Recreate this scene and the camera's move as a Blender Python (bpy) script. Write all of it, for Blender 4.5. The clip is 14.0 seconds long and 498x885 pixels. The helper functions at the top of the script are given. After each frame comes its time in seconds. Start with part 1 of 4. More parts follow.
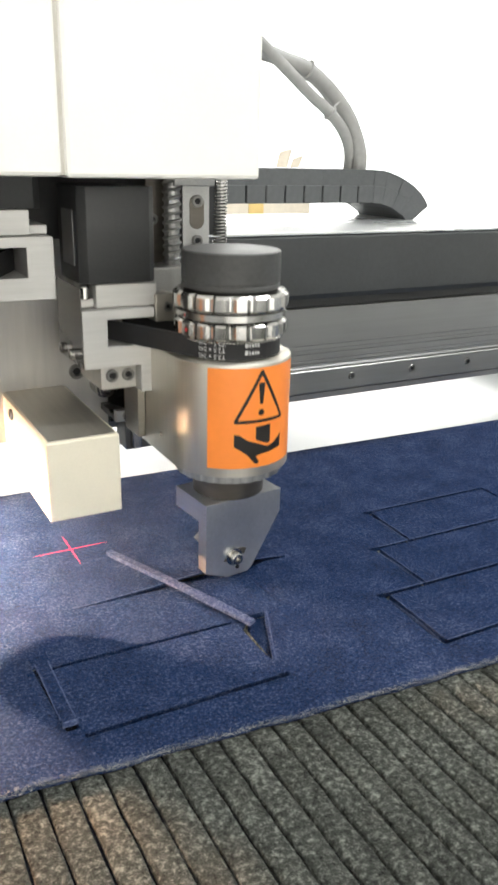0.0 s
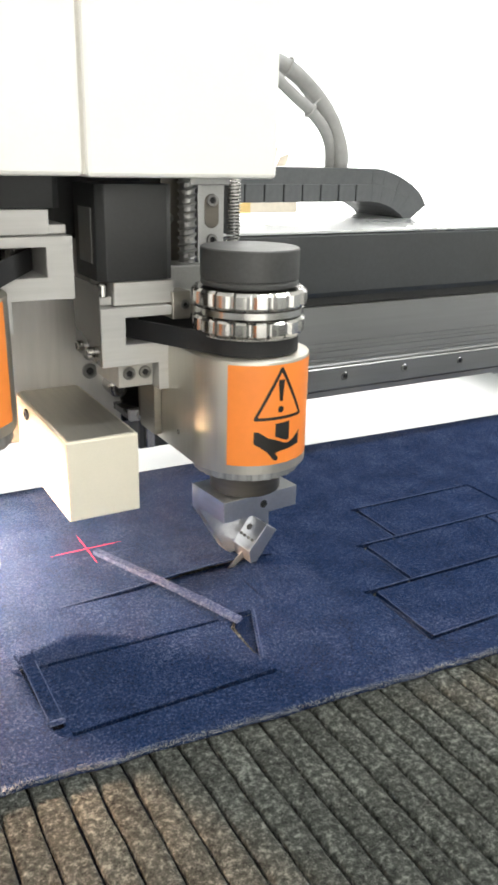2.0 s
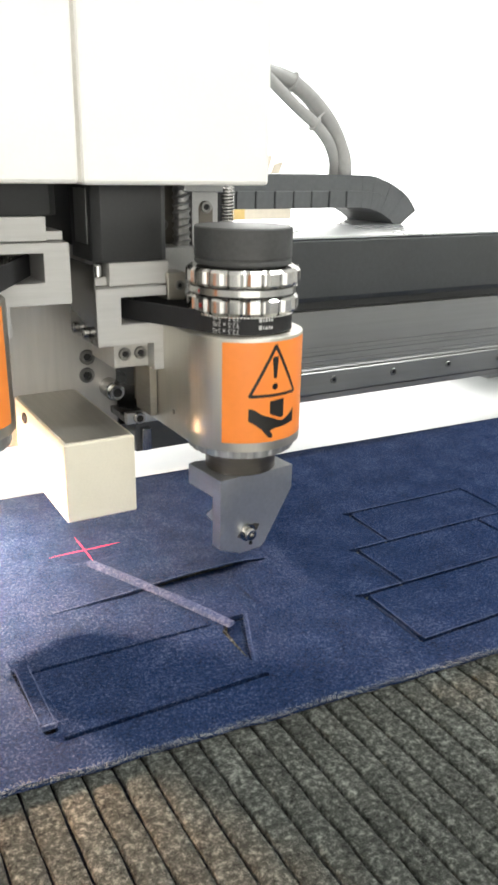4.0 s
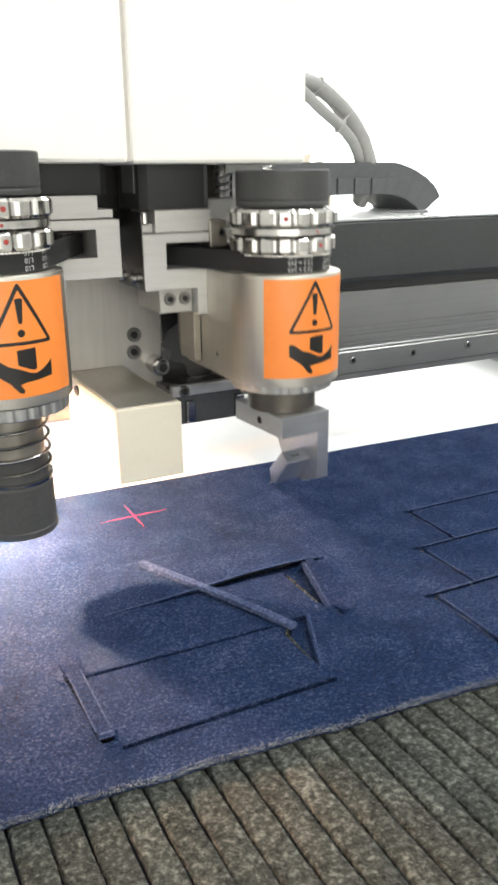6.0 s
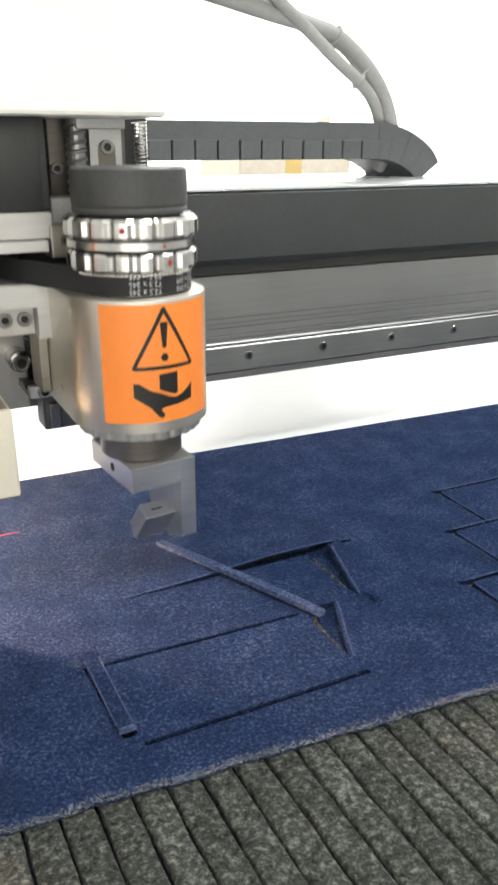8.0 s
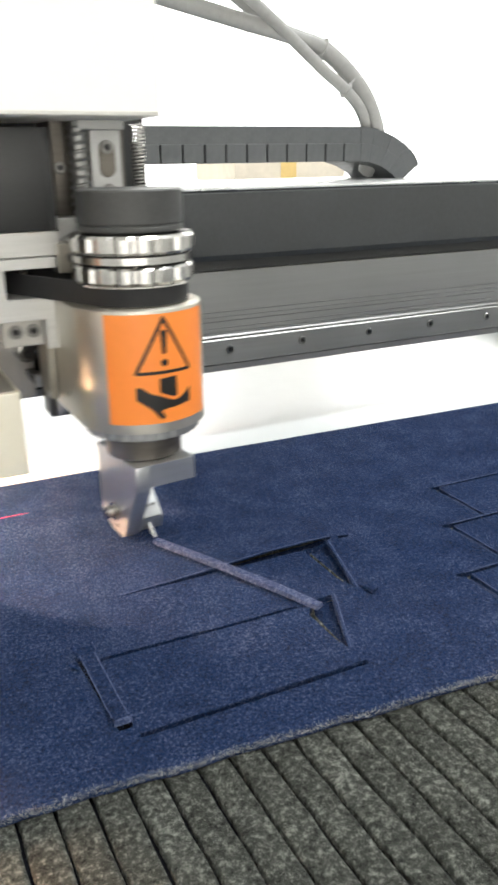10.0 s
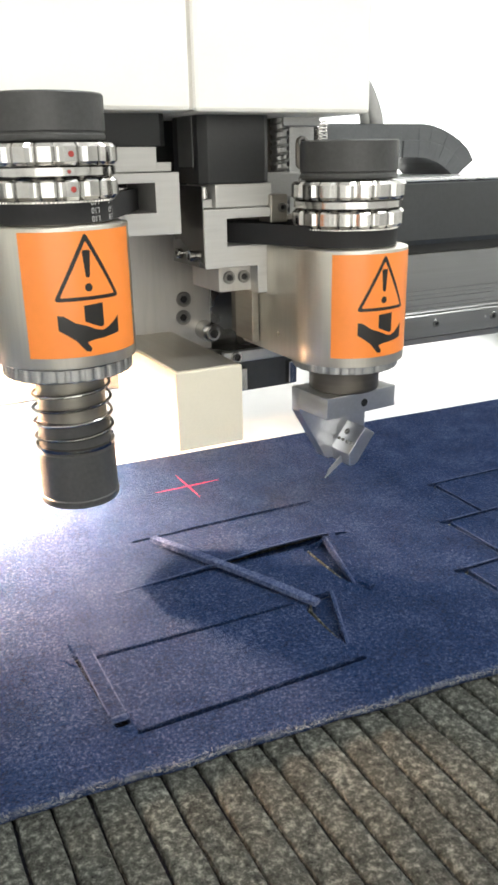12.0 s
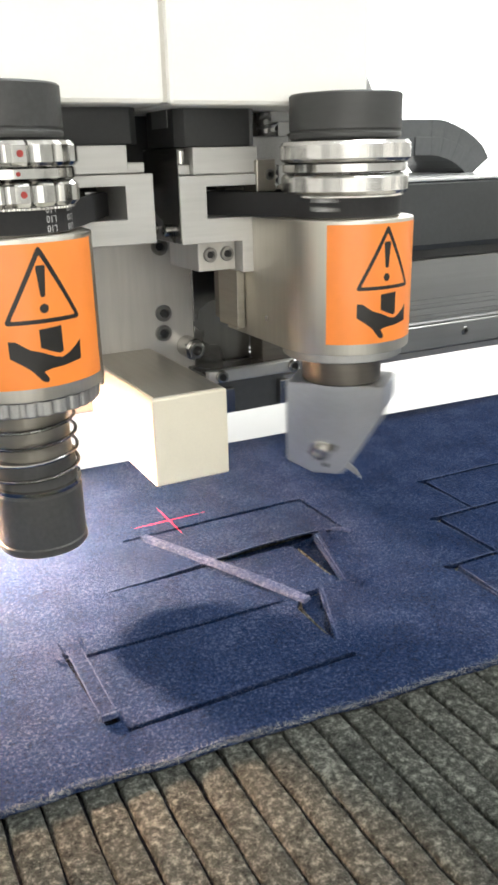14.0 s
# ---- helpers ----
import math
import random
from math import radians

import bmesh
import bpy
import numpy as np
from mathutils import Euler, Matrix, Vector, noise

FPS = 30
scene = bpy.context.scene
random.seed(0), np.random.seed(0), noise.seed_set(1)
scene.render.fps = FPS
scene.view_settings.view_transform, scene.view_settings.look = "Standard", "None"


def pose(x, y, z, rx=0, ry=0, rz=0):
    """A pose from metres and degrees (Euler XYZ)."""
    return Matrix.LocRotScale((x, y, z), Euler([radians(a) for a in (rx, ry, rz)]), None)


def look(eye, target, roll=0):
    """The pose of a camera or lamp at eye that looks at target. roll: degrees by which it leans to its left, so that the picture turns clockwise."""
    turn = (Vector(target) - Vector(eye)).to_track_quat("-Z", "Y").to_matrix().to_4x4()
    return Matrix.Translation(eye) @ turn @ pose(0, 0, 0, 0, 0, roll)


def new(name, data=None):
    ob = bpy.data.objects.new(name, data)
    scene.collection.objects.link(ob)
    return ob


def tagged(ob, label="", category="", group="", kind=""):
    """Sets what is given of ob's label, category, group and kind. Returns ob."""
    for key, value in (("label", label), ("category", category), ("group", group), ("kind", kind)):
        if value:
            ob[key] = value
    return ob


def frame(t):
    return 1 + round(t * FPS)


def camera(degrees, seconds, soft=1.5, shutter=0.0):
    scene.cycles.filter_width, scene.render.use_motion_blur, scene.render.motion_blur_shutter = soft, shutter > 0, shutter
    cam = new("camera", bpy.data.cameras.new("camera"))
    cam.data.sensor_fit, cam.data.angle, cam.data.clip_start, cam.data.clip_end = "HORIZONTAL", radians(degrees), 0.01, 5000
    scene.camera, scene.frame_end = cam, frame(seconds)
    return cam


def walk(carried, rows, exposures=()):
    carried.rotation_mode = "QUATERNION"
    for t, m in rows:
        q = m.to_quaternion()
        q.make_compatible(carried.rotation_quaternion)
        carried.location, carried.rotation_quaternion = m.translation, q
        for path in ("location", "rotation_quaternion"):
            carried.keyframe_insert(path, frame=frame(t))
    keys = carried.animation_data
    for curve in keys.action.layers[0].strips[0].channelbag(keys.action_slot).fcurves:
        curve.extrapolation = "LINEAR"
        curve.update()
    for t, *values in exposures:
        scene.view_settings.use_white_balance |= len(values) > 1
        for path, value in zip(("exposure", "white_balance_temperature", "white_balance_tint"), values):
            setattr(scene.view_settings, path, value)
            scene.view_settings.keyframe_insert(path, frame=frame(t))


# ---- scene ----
cam = camera(35.02, 14.0, soft=3.0, shutter=0.6)
walk(cam, [
    (0.0, pose(-0.0000, -0.0000, 0.2241, 70.05, -1.35, -28.43)),
    (0.5, pose(0.0008, 0.0006, 0.2231, 70.03, -1.32, -28.85)),
    (1.0, pose(0.0016, -0.0014, 0.2231, 70.07, -1.06, -28.93)),
    (1.5, pose(0.0010, -0.0020, 0.2228, 70.03, -1.20, -29.21)),
    (2.0, pose(0.0008, -0.0015, 0.2241, 69.97, -1.32, -29.29)),
    (4.5, pose(0.0028, -0.0059, 0.2238, 70.59, -0.97, -29.58)),
    (5.0, pose(0.0012, -0.0006, 0.2207, 70.72, -1.10, -29.13)),
    (5.5, pose(0.0001, 0.0073, 0.2163, 70.93, -0.68, -28.03)),
    (6.0, pose(0.0010, 0.0169, 0.2075, 71.14, 0.48, -27.41)),
    (6.5, pose(0.0137, 0.0291, 0.1974, 70.95, 1.87, -27.44)),
    (7.0, pose(0.0144, 0.0333, 0.1939, 70.19, 1.49, -28.02)),
    (7.5, pose(0.0094, 0.0416, 0.1979, 69.31, 0.47, -27.64)),
    (8.0, pose(0.0017, 0.0413, 0.2029, 68.99, -0.14, -26.76)),
    (10.5, pose(0.0044, 0.0363, 0.1906, 70.24, 0.95, -27.12)),
    (11.0, pose(0.0049, 0.0356, 0.1898, 70.19, 0.90, -27.35)),
    (11.5, pose(0.0028, 0.0385, 0.1919, 70.00, 0.55, -27.09)),
    (12.0, pose(0.0042, 0.0372, 0.1907, 70.18, 1.03, -27.21)),
    (12.5, pose(0.0053, 0.0358, 0.1894, 70.27, 1.25, -27.53)),
    (13.0, pose(0.0057, 0.0357, 0.1914, 70.02, 1.19, -27.61)),
    (13.5, pose(0.0056, 0.0363, 0.1905, 70.14, 1.31, -27.67)),
    (14.0, pose(0.0064, 0.0346, 0.1905, 70.13, 1.35, -27.64)),
], exposures=[(0.0, -0.12), (14.0, -0.12)])

# ---- light: white overcast daylight through the window behind, with added fills in front and overhead ----
world = bpy.data.worlds.new("workshop_sky")
scene.world = world
world.use_nodes = True
wn = world.node_tree.nodes
sky = wn.new("ShaderNodeTexSky")
sky.sky_type, sky.sun_disc = "NISHITA", False
sky.sun_elevation, sky.sun_rotation = radians(50), radians(20)
sky.air_density, sky.dust_density = 1.0, 4.0
world.node_tree.links.new(sky.outputs[0], wn["Background"].inputs[0])
wn["Background"].inputs[1].default_value = 0.10


def area(name, m, sx, sy, watts, colour):
    data = bpy.data.lights.new(name, "AREA")
    data.shape, data.size, data.size_y, data.energy, data.color = "RECTANGLE", sx, sy, watts, colour
    ob = new(name, data)
    ob.matrix_world = m
    return ob


# the tall window behind the machine, then unseen fills added in front and overhead
area("window_light_back", look((1.2, 3.44, 1.05), (1.2, 0.0, 1.05)), 5.6, 2.2, 125, (1.0, 0.975, 0.925))
area("front_fill_light", look((-0.95, -3.09, 0.75), (-0.95, 0.0, 0.75)), 3.1, 2.6, 40, (1.0, 0.97, 0.91))
# overhead fill added to brighten the felt and the mat
area("overhead_fill", look((1.2, 0.1, 1.9), (1.2, 0.101, 0.0)), 1.5, 0.2, 46, (0.94, 0.98, 1.0))
LED = 400.0


# ---- materials ----
def material(name, colour, rough=0.5, metal=0.0, noise_scale=0.0, spread=0.12, bump=0.0, bump_scale=None, stretch=(1, 1, 1),
             rough_spread=0.0, spots=0.0, coat=0.0, emit=0.0):
    m = bpy.data.materials.new(name)
    m.use_nodes = True
    n, l = m.node_tree.nodes, m.node_tree.links
    b = n["Principled BSDF"]
    b.inputs["Base Color"].default_value = (*colour, 1)
    b.inputs["Roughness"].default_value, b.inputs["Metallic"].default_value = rough, metal
    b.inputs["Coat Weight"].default_value = coat
    if emit:
        b.inputs["Emission Color"].default_value, b.inputs["Emission Strength"].default_value = (*colour, 1), emit
    if noise_scale:
        co, mp = n.new("ShaderNodeTexCoord"), n.new("ShaderNodeMapping")
        mp.inputs["Scale"].default_value = stretch
        l.new(co.outputs["Object"], mp.inputs["Vector"])
        fine, broad = n.new("ShaderNodeTexNoise"), n.new("ShaderNodeTexNoise")
        fine.inputs["Scale"].default_value, fine.inputs["Detail"].default_value = noise_scale, 6
        broad.inputs["Scale"].default_value, broad.inputs["Detail"].default_value = noise_scale / 14, 3
        l.new(mp.outputs[0], fine.inputs["Vector"]), l.new(co.outputs["Object"], broad.inputs["Vector"])
        add = n.new("ShaderNodeMath")
        add.operation = "ADD"
        l.new(fine.outputs["Fac"], add.inputs[0]), l.new(broad.outputs["Fac"], add.inputs[1])
        r = n.new("ShaderNodeMapRange")
        r.inputs["From Min"].default_value, r.inputs["From Max"].default_value = 0.6, 1.4
        r.inputs["To Min"].default_value, r.inputs["To Max"].default_value = 1 - spread, 1 + spread
        l.new(add.outputs[0], r.inputs["Value"])
        mix = n.new("ShaderNodeMix")
        mix.data_type, mix.blend_type = "RGBA", "MULTIPLY"
        mix.inputs["Factor"].default_value = 1.0
        mix.inputs["A"].default_value = (*colour, 1)
        l.new(r.outputs[0], mix.inputs["B"])
        l.new(mix.outputs["Result"], b.inputs["Base Color"])
        if rough_spread:
            rr = n.new("ShaderNodeMapRange")
            rr.inputs["From Min"].default_value, rr.inputs["From Max"].default_value = 0.3, 0.7
            rr.inputs["To Min"].default_value, rr.inputs["To Max"].default_value = rough - rough_spread, rough + rough_spread
            l.new(broad.outputs["Fac"], rr.inputs["Value"]), l.new(rr.outputs[0], b.inputs["Roughness"])
        if bump:
            bp = n.new("ShaderNodeBump")
            bp.inputs["Strength"].default_value, bp.inputs["Distance"].default_value = bump, 0.001
            l.new(fine.outputs["Fac"], bp.inputs["Height"]), l.new(bp.outputs[0], b.inputs["Normal"])
    return m


def felt_material(name, dark, mid, light, scale, bump, low=0.45, high=0.95, sheen=0.05):
    """Needled felt: a mottled body with pale stray fibres."""
    m = bpy.data.materials.new(name)
    m.use_nodes = True
    n, l = m.node_tree.nodes, m.node_tree.links
    b = n["Principled BSDF"]
    b.inputs["Roughness"].default_value = 0.95
    b.inputs["Sheen Weight"].default_value, b.inputs["Sheen Roughness"].default_value = sheen, 0.5
    b.inputs["Sheen Tint"].default_value = (1.0, 0.92, 0.90, 1)
    b.inputs["Specular IOR Level"].default_value = 0.05
    co, info, own = n.new("ShaderNodeTexCoord"), n.new("ShaderNodeObjectInfo"), n.new("ShaderNodeVectorMath")
    own.operation, own.inputs[1].default_value = "MULTIPLY_ADD", (3.7, 5.3, 1.9)
    l.new(info.outputs["Random"], own.inputs[0]), l.new(co.outputs["Object"], own.inputs[2])
    warp = n.new("ShaderNodeTexNoise")
    warp.inputs["Scale"].default_value, warp.inputs["Detail"].default_value = scale * 0.35, 4
    l.new(own.outputs[0], warp.inputs["Vector"])
    shift = n.new("ShaderNodeVectorMath")
    shift.operation = "MULTIPLY_ADD"
    shift.inputs[1].default_value = (0.0016, 0.0016, 0.0016)
    l.new(warp.outputs["Color"], shift.inputs[0]), l.new(own.outputs[0], shift.inputs[2])
    fibre = n.new("ShaderNodeTexNoise")
    fibre.inputs["Scale"].default_value, fibre.inputs["Detail"].default_value, fibre.inputs["Roughness"].default_value = scale, 8, 0.75
    l.new(shift.outputs[0], fibre.inputs["Vector"])
    hair = n.new("ShaderNodeTexNoise")
    hair.inputs["Scale"].default_value, hair.inputs["Detail"].default_value, hair.inputs["Distortion"].default_value = scale * 1.9, 3, 0.3
    l.new(shift.outputs[0], hair.inputs["Vector"])
    broad = n.new("ShaderNodeTexNoise")
    broad.inputs["Scale"].default_value, broad.inputs["Detail"].default_value = scale * 0.06, 3
    l.new(own.outputs[0], broad.inputs["Vector"])
    mix = n.new("ShaderNodeMath")
    mix.operation, mix.inputs[1].default_value = "MULTIPLY_ADD", 0.2
    l.new(broad.outputs["Fac"], mix.inputs[0]), l.new(fibre.outputs["Fac"], mix.inputs[2])
    ramp = n.new("ShaderNodeValToRGB")
    e = ramp.color_ramp.elements
    e[0].position, e[0].color = low, (*dark, 1)
    e[1].position, e[1].color = high, (*light, 1)
    k = e.new(low + 0.46 * (high - low))
    k.color = (*mid, 1)
    l.new(mix.outputs[0], ramp.inputs[0])
    tuft = n.new("ShaderNodeMapRange")
    tuft.inputs["From Min"].default_value, tuft.inputs["From Max"].default_value = 0.60, 0.74
    l.new(hair.outputs["Fac"], tuft.inputs["Value"])
    half = n.new("ShaderNodeMath")
    half.operation, half.inputs[1].default_value = "MULTIPLY", 0.42
    l.new(tuft.outputs[0], half.inputs[0])
    blend = n.new("ShaderNodeMix")
    blend.data_type = "RGBA"
    blend.inputs["B"].default_value = (*light, 1)
    l.new(half.outputs[0], blend.inputs["Factor"]), l.new(ramp.outputs[0], blend.inputs["A"])
    l.new(blend.outputs["Result"], b.inputs["Base Color"])
    bp = n.new("ShaderNodeBump")
    bp.inputs["Strength"].default_value, bp.inputs["Distance"].default_value = bump, 0.0028
    l.new(mix.outputs[0], bp.inputs["Height"]), l.new(bp.outputs[0], b.inputs["Normal"])
    return m


FIBRE = material("pale_blue_fibre", (0.050, 0.080, 0.180), 0.9, 0, 60, 0.5)
FRINGE = material("pale_fringe_fibre", (0.36, 0.375, 0.39), 0.9, 0, 60, 0.6)
MAT_FIBRE = material("pale_grey_fibre", (0.11, 0.11, 0.10), 0.9, 0, 60, 0.5)
FELT = felt_material("blue_felt", (0.0008, 0.006, 0.032), (0.0026, 0.0285, 0.108), (0.152, 0.174, 0.283), 780, 1.0, 0.455, 0.83, 0.05)
# paler copy of the blue felt; on cut lips it stands in for caught light
FELT_PALE = felt_material("pale_felt", (0.012, 0.025, 0.080), (0.052, 0.082, 0.190), (0.230, 0.275, 0.420), 640, 1.0, 0.36, 0.86)
MAT = felt_material("grey_mat_felt", (0.008, 0.009, 0.008), (0.074, 0.081, 0.071), (0.37, 0.384, 0.345), 430, 1.0, 0.44, 0.83)
# mat backing; its dark tone also stands in for shade in one cut
BACKING_AND_SHADE = material("mat_backing", (0.010, 0.011, 0.014), 0.95, 0, 300, 0.3)
BACKING_AND_SHADE.node_tree.nodes["Principled BSDF"].inputs["Specular IOR Level"].default_value = 0.03
CREAM = material("cream_powder_coat", (0.82, 0.77, 0.63), 0.42, 0, 900, 0.03, 0.10, coat=0.05)
COVER = material("white_cover_paint", (0.91, 0.90, 0.85), 0.40, 0, 700, 0.02, 0.03)
BRUSHED = material("brushed_aluminium", (0.50, 0.495, 0.475), 0.46, 0.5, 500, 0.10, 0.12, stretch=(0.05, 1, 1), rough_spread=0.06)
SATIN = material("satin_anodised_aluminium", (0.60, 0.575, 0.51), 0.47, 1.0, 600, 0.07, 0.06, stretch=(1, 1, 0.04), rough_spread=0.05)
for tangent_nodes in (SATIN.node_tree,):
    tg = tangent_nodes.nodes.new("ShaderNodeTangent")
    tg.direction_type, tg.axis = "RADIAL", "Z"
    pb = tangent_nodes.nodes["Principled BSDF"]
    pb.inputs["Anisotropic"].default_value, pb.inputs["Anisotropic Rotation"].default_value = 0.75, 0.25
    tangent_nodes.links.new(tg.outputs[0], pb.inputs["Tangent"])
BEAD = material("bead_blasted_aluminium", (0.44, 0.44, 0.43), 0.50, 1.0, 900, 0.10, 0.2, rough_spread=0.05)
BLOCK = material("milled_tool_aluminium", (0.60, 0.61, 0.63), 0.34, 0.9, 500, 0.10, 0.15, stretch=(1, 0.08, 1), rough_spread=0.06)
BLADE = material("ground_blade_steel", (0.62, 0.62, 0.60), 0.32, 0.8, 300, 0.06)
STEEL = material("polished_steel", (0.46, 0.45, 0.43), 0.17, 1.0, 300, 0.08, rough_spread=0.05)
DARKSTEEL = material("dark_turned_steel", (0.16, 0.145, 0.125), 0.42, 0.85, 400, 0.2, 0.1, stretch=(0.1, 0.1, 1), rough_spread=0.1)
KNOB = material("black_anodised_knob", (0.052, 0.053, 0.052), 0.52, 0.1, 500, 0.25, 0.1, rough_spread=0.08)
# motor paint; also on dark sheets that stand in for shade
BLACK_AND_SHADE = material("black_paint_and_shade", (0.022, 0.023, 0.023), 0.50, 0.0, 500, 0.25, 0.1, rough_spread=0.08)
RUBBER = material("black_belt_rubber", (0.010, 0.010, 0.011), 0.72, 0, 400, 0.3, 0.2)
PRINT = material("pale_belt_print", (0.55, 0.55, 0.55), 0.7, 0, 900, 0.2)
ORANGE = material("orange_sticker", (0.93, 0.27, 0.045), 0.38, 0, 250, 0.04, 0.03, coat=0.15)
BLACKINK = material("black_print", (0.012, 0.011, 0.010), 0.45, 0, 400, 0.2)
# dark steel; also stands in for shade in the recess and on the bracket
STEEL_AND_SHADE = material("steel_and_shade", (0.20, 0.195, 0.185), 0.26, 0.95, 300, 0.12, 0.04, stretch=(1, 1, 0.06), rough_spread=0.06)
SCREW = material("zinc_screw_steel", (0.24, 0.235, 0.225), 0.30, 1.0, 400, 0.15)
SOCKET = material("screw_socket_black", (0.01, 0.01, 0.01), 0.6, 0.2, 300, 0.2)
PLATE = material("ground_steel_plate", (0.48, 0.465, 0.43), 0.42, 0.4, 350, 0.10, 0.08, stretch=(1, 1, 0.08), rough_spread=0.08)
GREYSTEEL = material("warm_grey_steel", (0.33, 0.31, 0.27), 0.40, 0.85, 300, 0.15, 0.08, stretch=(0.1, 0.1, 1), rough_spread=0.08)
LID = material("dull_steel_lid", (0.55, 0.52, 0.46), 0.36, 0.8, 350, 0.10, 0.06, stretch=(1, 0.06, 1), rough_spread=0.06)
BEAM_ALU = material("beam_aluminium", (0.27, 0.27, 0.265), 0.36, 0.7, 260, 0.10, 0.10, stretch=(0.03, 1, 1), rough_spread=0.08)
BEAM_TOP = material("beam_pale_aluminium", (0.72, 0.73, 0.73), 0.30, 0.8, 260, 0.06, 0.05, stretch=(0.03, 1, 1), rough_spread=0.06)
BEAM_BLACK = material("beam_black_coat", (0.034, 0.037, 0.038), 0.40, 0.0, 350, 0.2, 0.12, rough_spread=0.08)
RAIL = material("hardened_rail_steel", (0.27, 0.27, 0.262), 0.36, 0.75, 260, 0.12, 0.05, stretch=(0.04, 1, 1), rough_spread=0.06)
CHAIN = material("grey_chain_plastic", (0.068, 0.072, 0.075), 0.50, 0, 300, 0.18, 0.1)
CABLE = material("grey_cable_sheath", (0.31, 0.31, 0.30), 0.45, 0, 200, 0.12)
TABLE = material("white_table_laminate", (0.52, 0.545, 0.55), 0.35, 0, 60, 0.03, rough_spread=0.08)
GREYPAINT = material("grey_machine_paint", (0.30, 0.31, 0.32), 0.5, 0, 120, 0.1, 0.1)
SEAM = material("pale_seam_paint", (0.60, 0.58, 0.53), 0.5, 0, 300, 0.08)
WALL = material("white_wall_paint", (0.82, 0.82, 0.80), 0.8, 0, 60, 0.05, 0.2)
FLOOR = material("workshop_floor_paint", (0.30, 0.31, 0.30), 0.5, 0, 20, 0.15, 0.1, rough_spread=0.15)
BOARD = material("pale_cardboard", (0.74, 0.66, 0.54), 0.8, 0, 80, 0.12)
TAPE = material("yellowed_tape", (0.78, 0.56, 0.22), 0.35, 0, 90, 0.1)
RED = material("red_paint_mark", (0.36, 0.035, 0.03), 0.4, 0, 300, 0.1)
LASER = material("glowing_laser_strip", (0.95, 0.02, 0.085), 0.6, emit=1.0)
LEDMAT = material("white_led", (1.0, 0.60, 0.36), 0.4, emit=LED * 60)
DAYLIGHT = material("window_daylight", (1.0, 1.0, 1.0), 0.8, emit=2.6)
# dimmer glow added behind the south opening to brighten the front
FRONT_GLOW = material("front_glow_panel", (1.0, 0.98, 0.94), 0.8, emit=1.1)


# ---- mesh tools, in millimetres ----
def box(bm, x0, x1, y0, y1, z0, z1, bevel=0.4):
    r = bmesh.ops.create_cube(bm, size=1)
    for v in r["verts"]:
        v.co = ((v.co.x + 0.5) * (x1 - x0) + x0, (v.co.y + 0.5) * (y1 - y0) + y0, (v.co.z + 0.5) * (z1 - z0) + z0)
    if bevel:
        es = list({e for v in r["verts"] for e in v.link_edges})
        bmesh.ops.bevel(bm, geom=es, offset=bevel, segments=2, affect="EDGES", profile=0.5)


def boxes(*dims, bevel=0.4):
    bm = bmesh.new()
    for d in dims:
        box(bm, *d, bevel=bevel)
    return bm


def lathe(bm, profile, cx=0.0, cy=0.0, segs=64, closed=False):
    """Turn (radius, height) points round a standing axis."""
    rings = []
    for r, z in profile:
        rings.append([bm.verts.new((cx + r * math.cos(2 * math.pi * i / segs), cy + r * math.sin(2 * math.pi * i / segs), z)) for i in range(segs)])
    pairs = list(zip(rings, rings[1:])) + ([(rings[-1], rings[0])] if closed else [])
    for a, b in pairs:
        for i in range(segs):
            j = (i + 1) % segs
            bm.faces.new((a[i], a[j], b[j], b[i]))
    if not closed:
        bm.faces.new(list(reversed(rings[0]))), bm.faces.new(rings[-1])
    return bm


def prism(bm, pts, a0, a1, axis="z", bevel=0.0):
    """A flat outline pushed from a0 to a1 along an axis; the outline's two numbers are the other axes in order."""
    def at(p, a):
        return {"z": (p[0], p[1], a), "y": (p[0], a, p[1]), "x": (a, p[0], p[1])}[axis]
    low, high = [bm.verts.new(at(p, a0)) for p in pts], [bm.verts.new(at(p, a1)) for p in pts]
    n = len(pts)
    fs = [bm.faces.new(low), bm.faces.new(high)]
    for i in range(n):
        fs.append(bm.faces.new((low[i], low[(i + 1) % n], high[(i + 1) % n], high[i])))
    bmesh.ops.recalc_face_normals(bm, faces=fs)
    if bevel:
        es = list({e for f in fs for e in f.edges})
        bmesh.ops.bevel(bm, geom=es, offset=bevel, segments=2, affect="EDGES", profile=0.5)
    return bm


def sweep(bm, path, radius, segs=10, flat=1.0):
    """A round bar along a path of points."""
    pts = [Vector(p) for p in path]
    rings, side = [], None
    for i, p in enumerate(pts):
        d = (pts[min(i + 1, len(pts) - 1)] - pts[max(i - 1, 0)]).normalized()
        if side is None:
            side = d.orthogonal().normalized()
        side = (side - d * side.dot(d)).normalized()
        up = d.cross(side)
        rings.append([bm.verts.new(p + side * radius * math.cos(2 * math.pi * k / segs) + up * radius * flat * math.sin(2 * math.pi * k / segs)) for k in range(segs)])
    for a, b in zip(rings, rings[1:]):
        for k in range(segs):
            j = (k + 1) % segs
            bm.faces.new((a[k], a[j], b[j], b[k]))
    bm.faces.new(list(reversed(rings[0]))), bm.faces.new(rings[-1])
    return bm


def helix(cx, cy, r, z0, z1, turns, per=16):
    n = int(turns * per)
    return [(cx + r * math.cos(2 * math.pi * i / per), cy + r * math.sin(2 * math.pi * i / per), z0 + (z1 - z0) * i / n) for i in range(n + 1)]


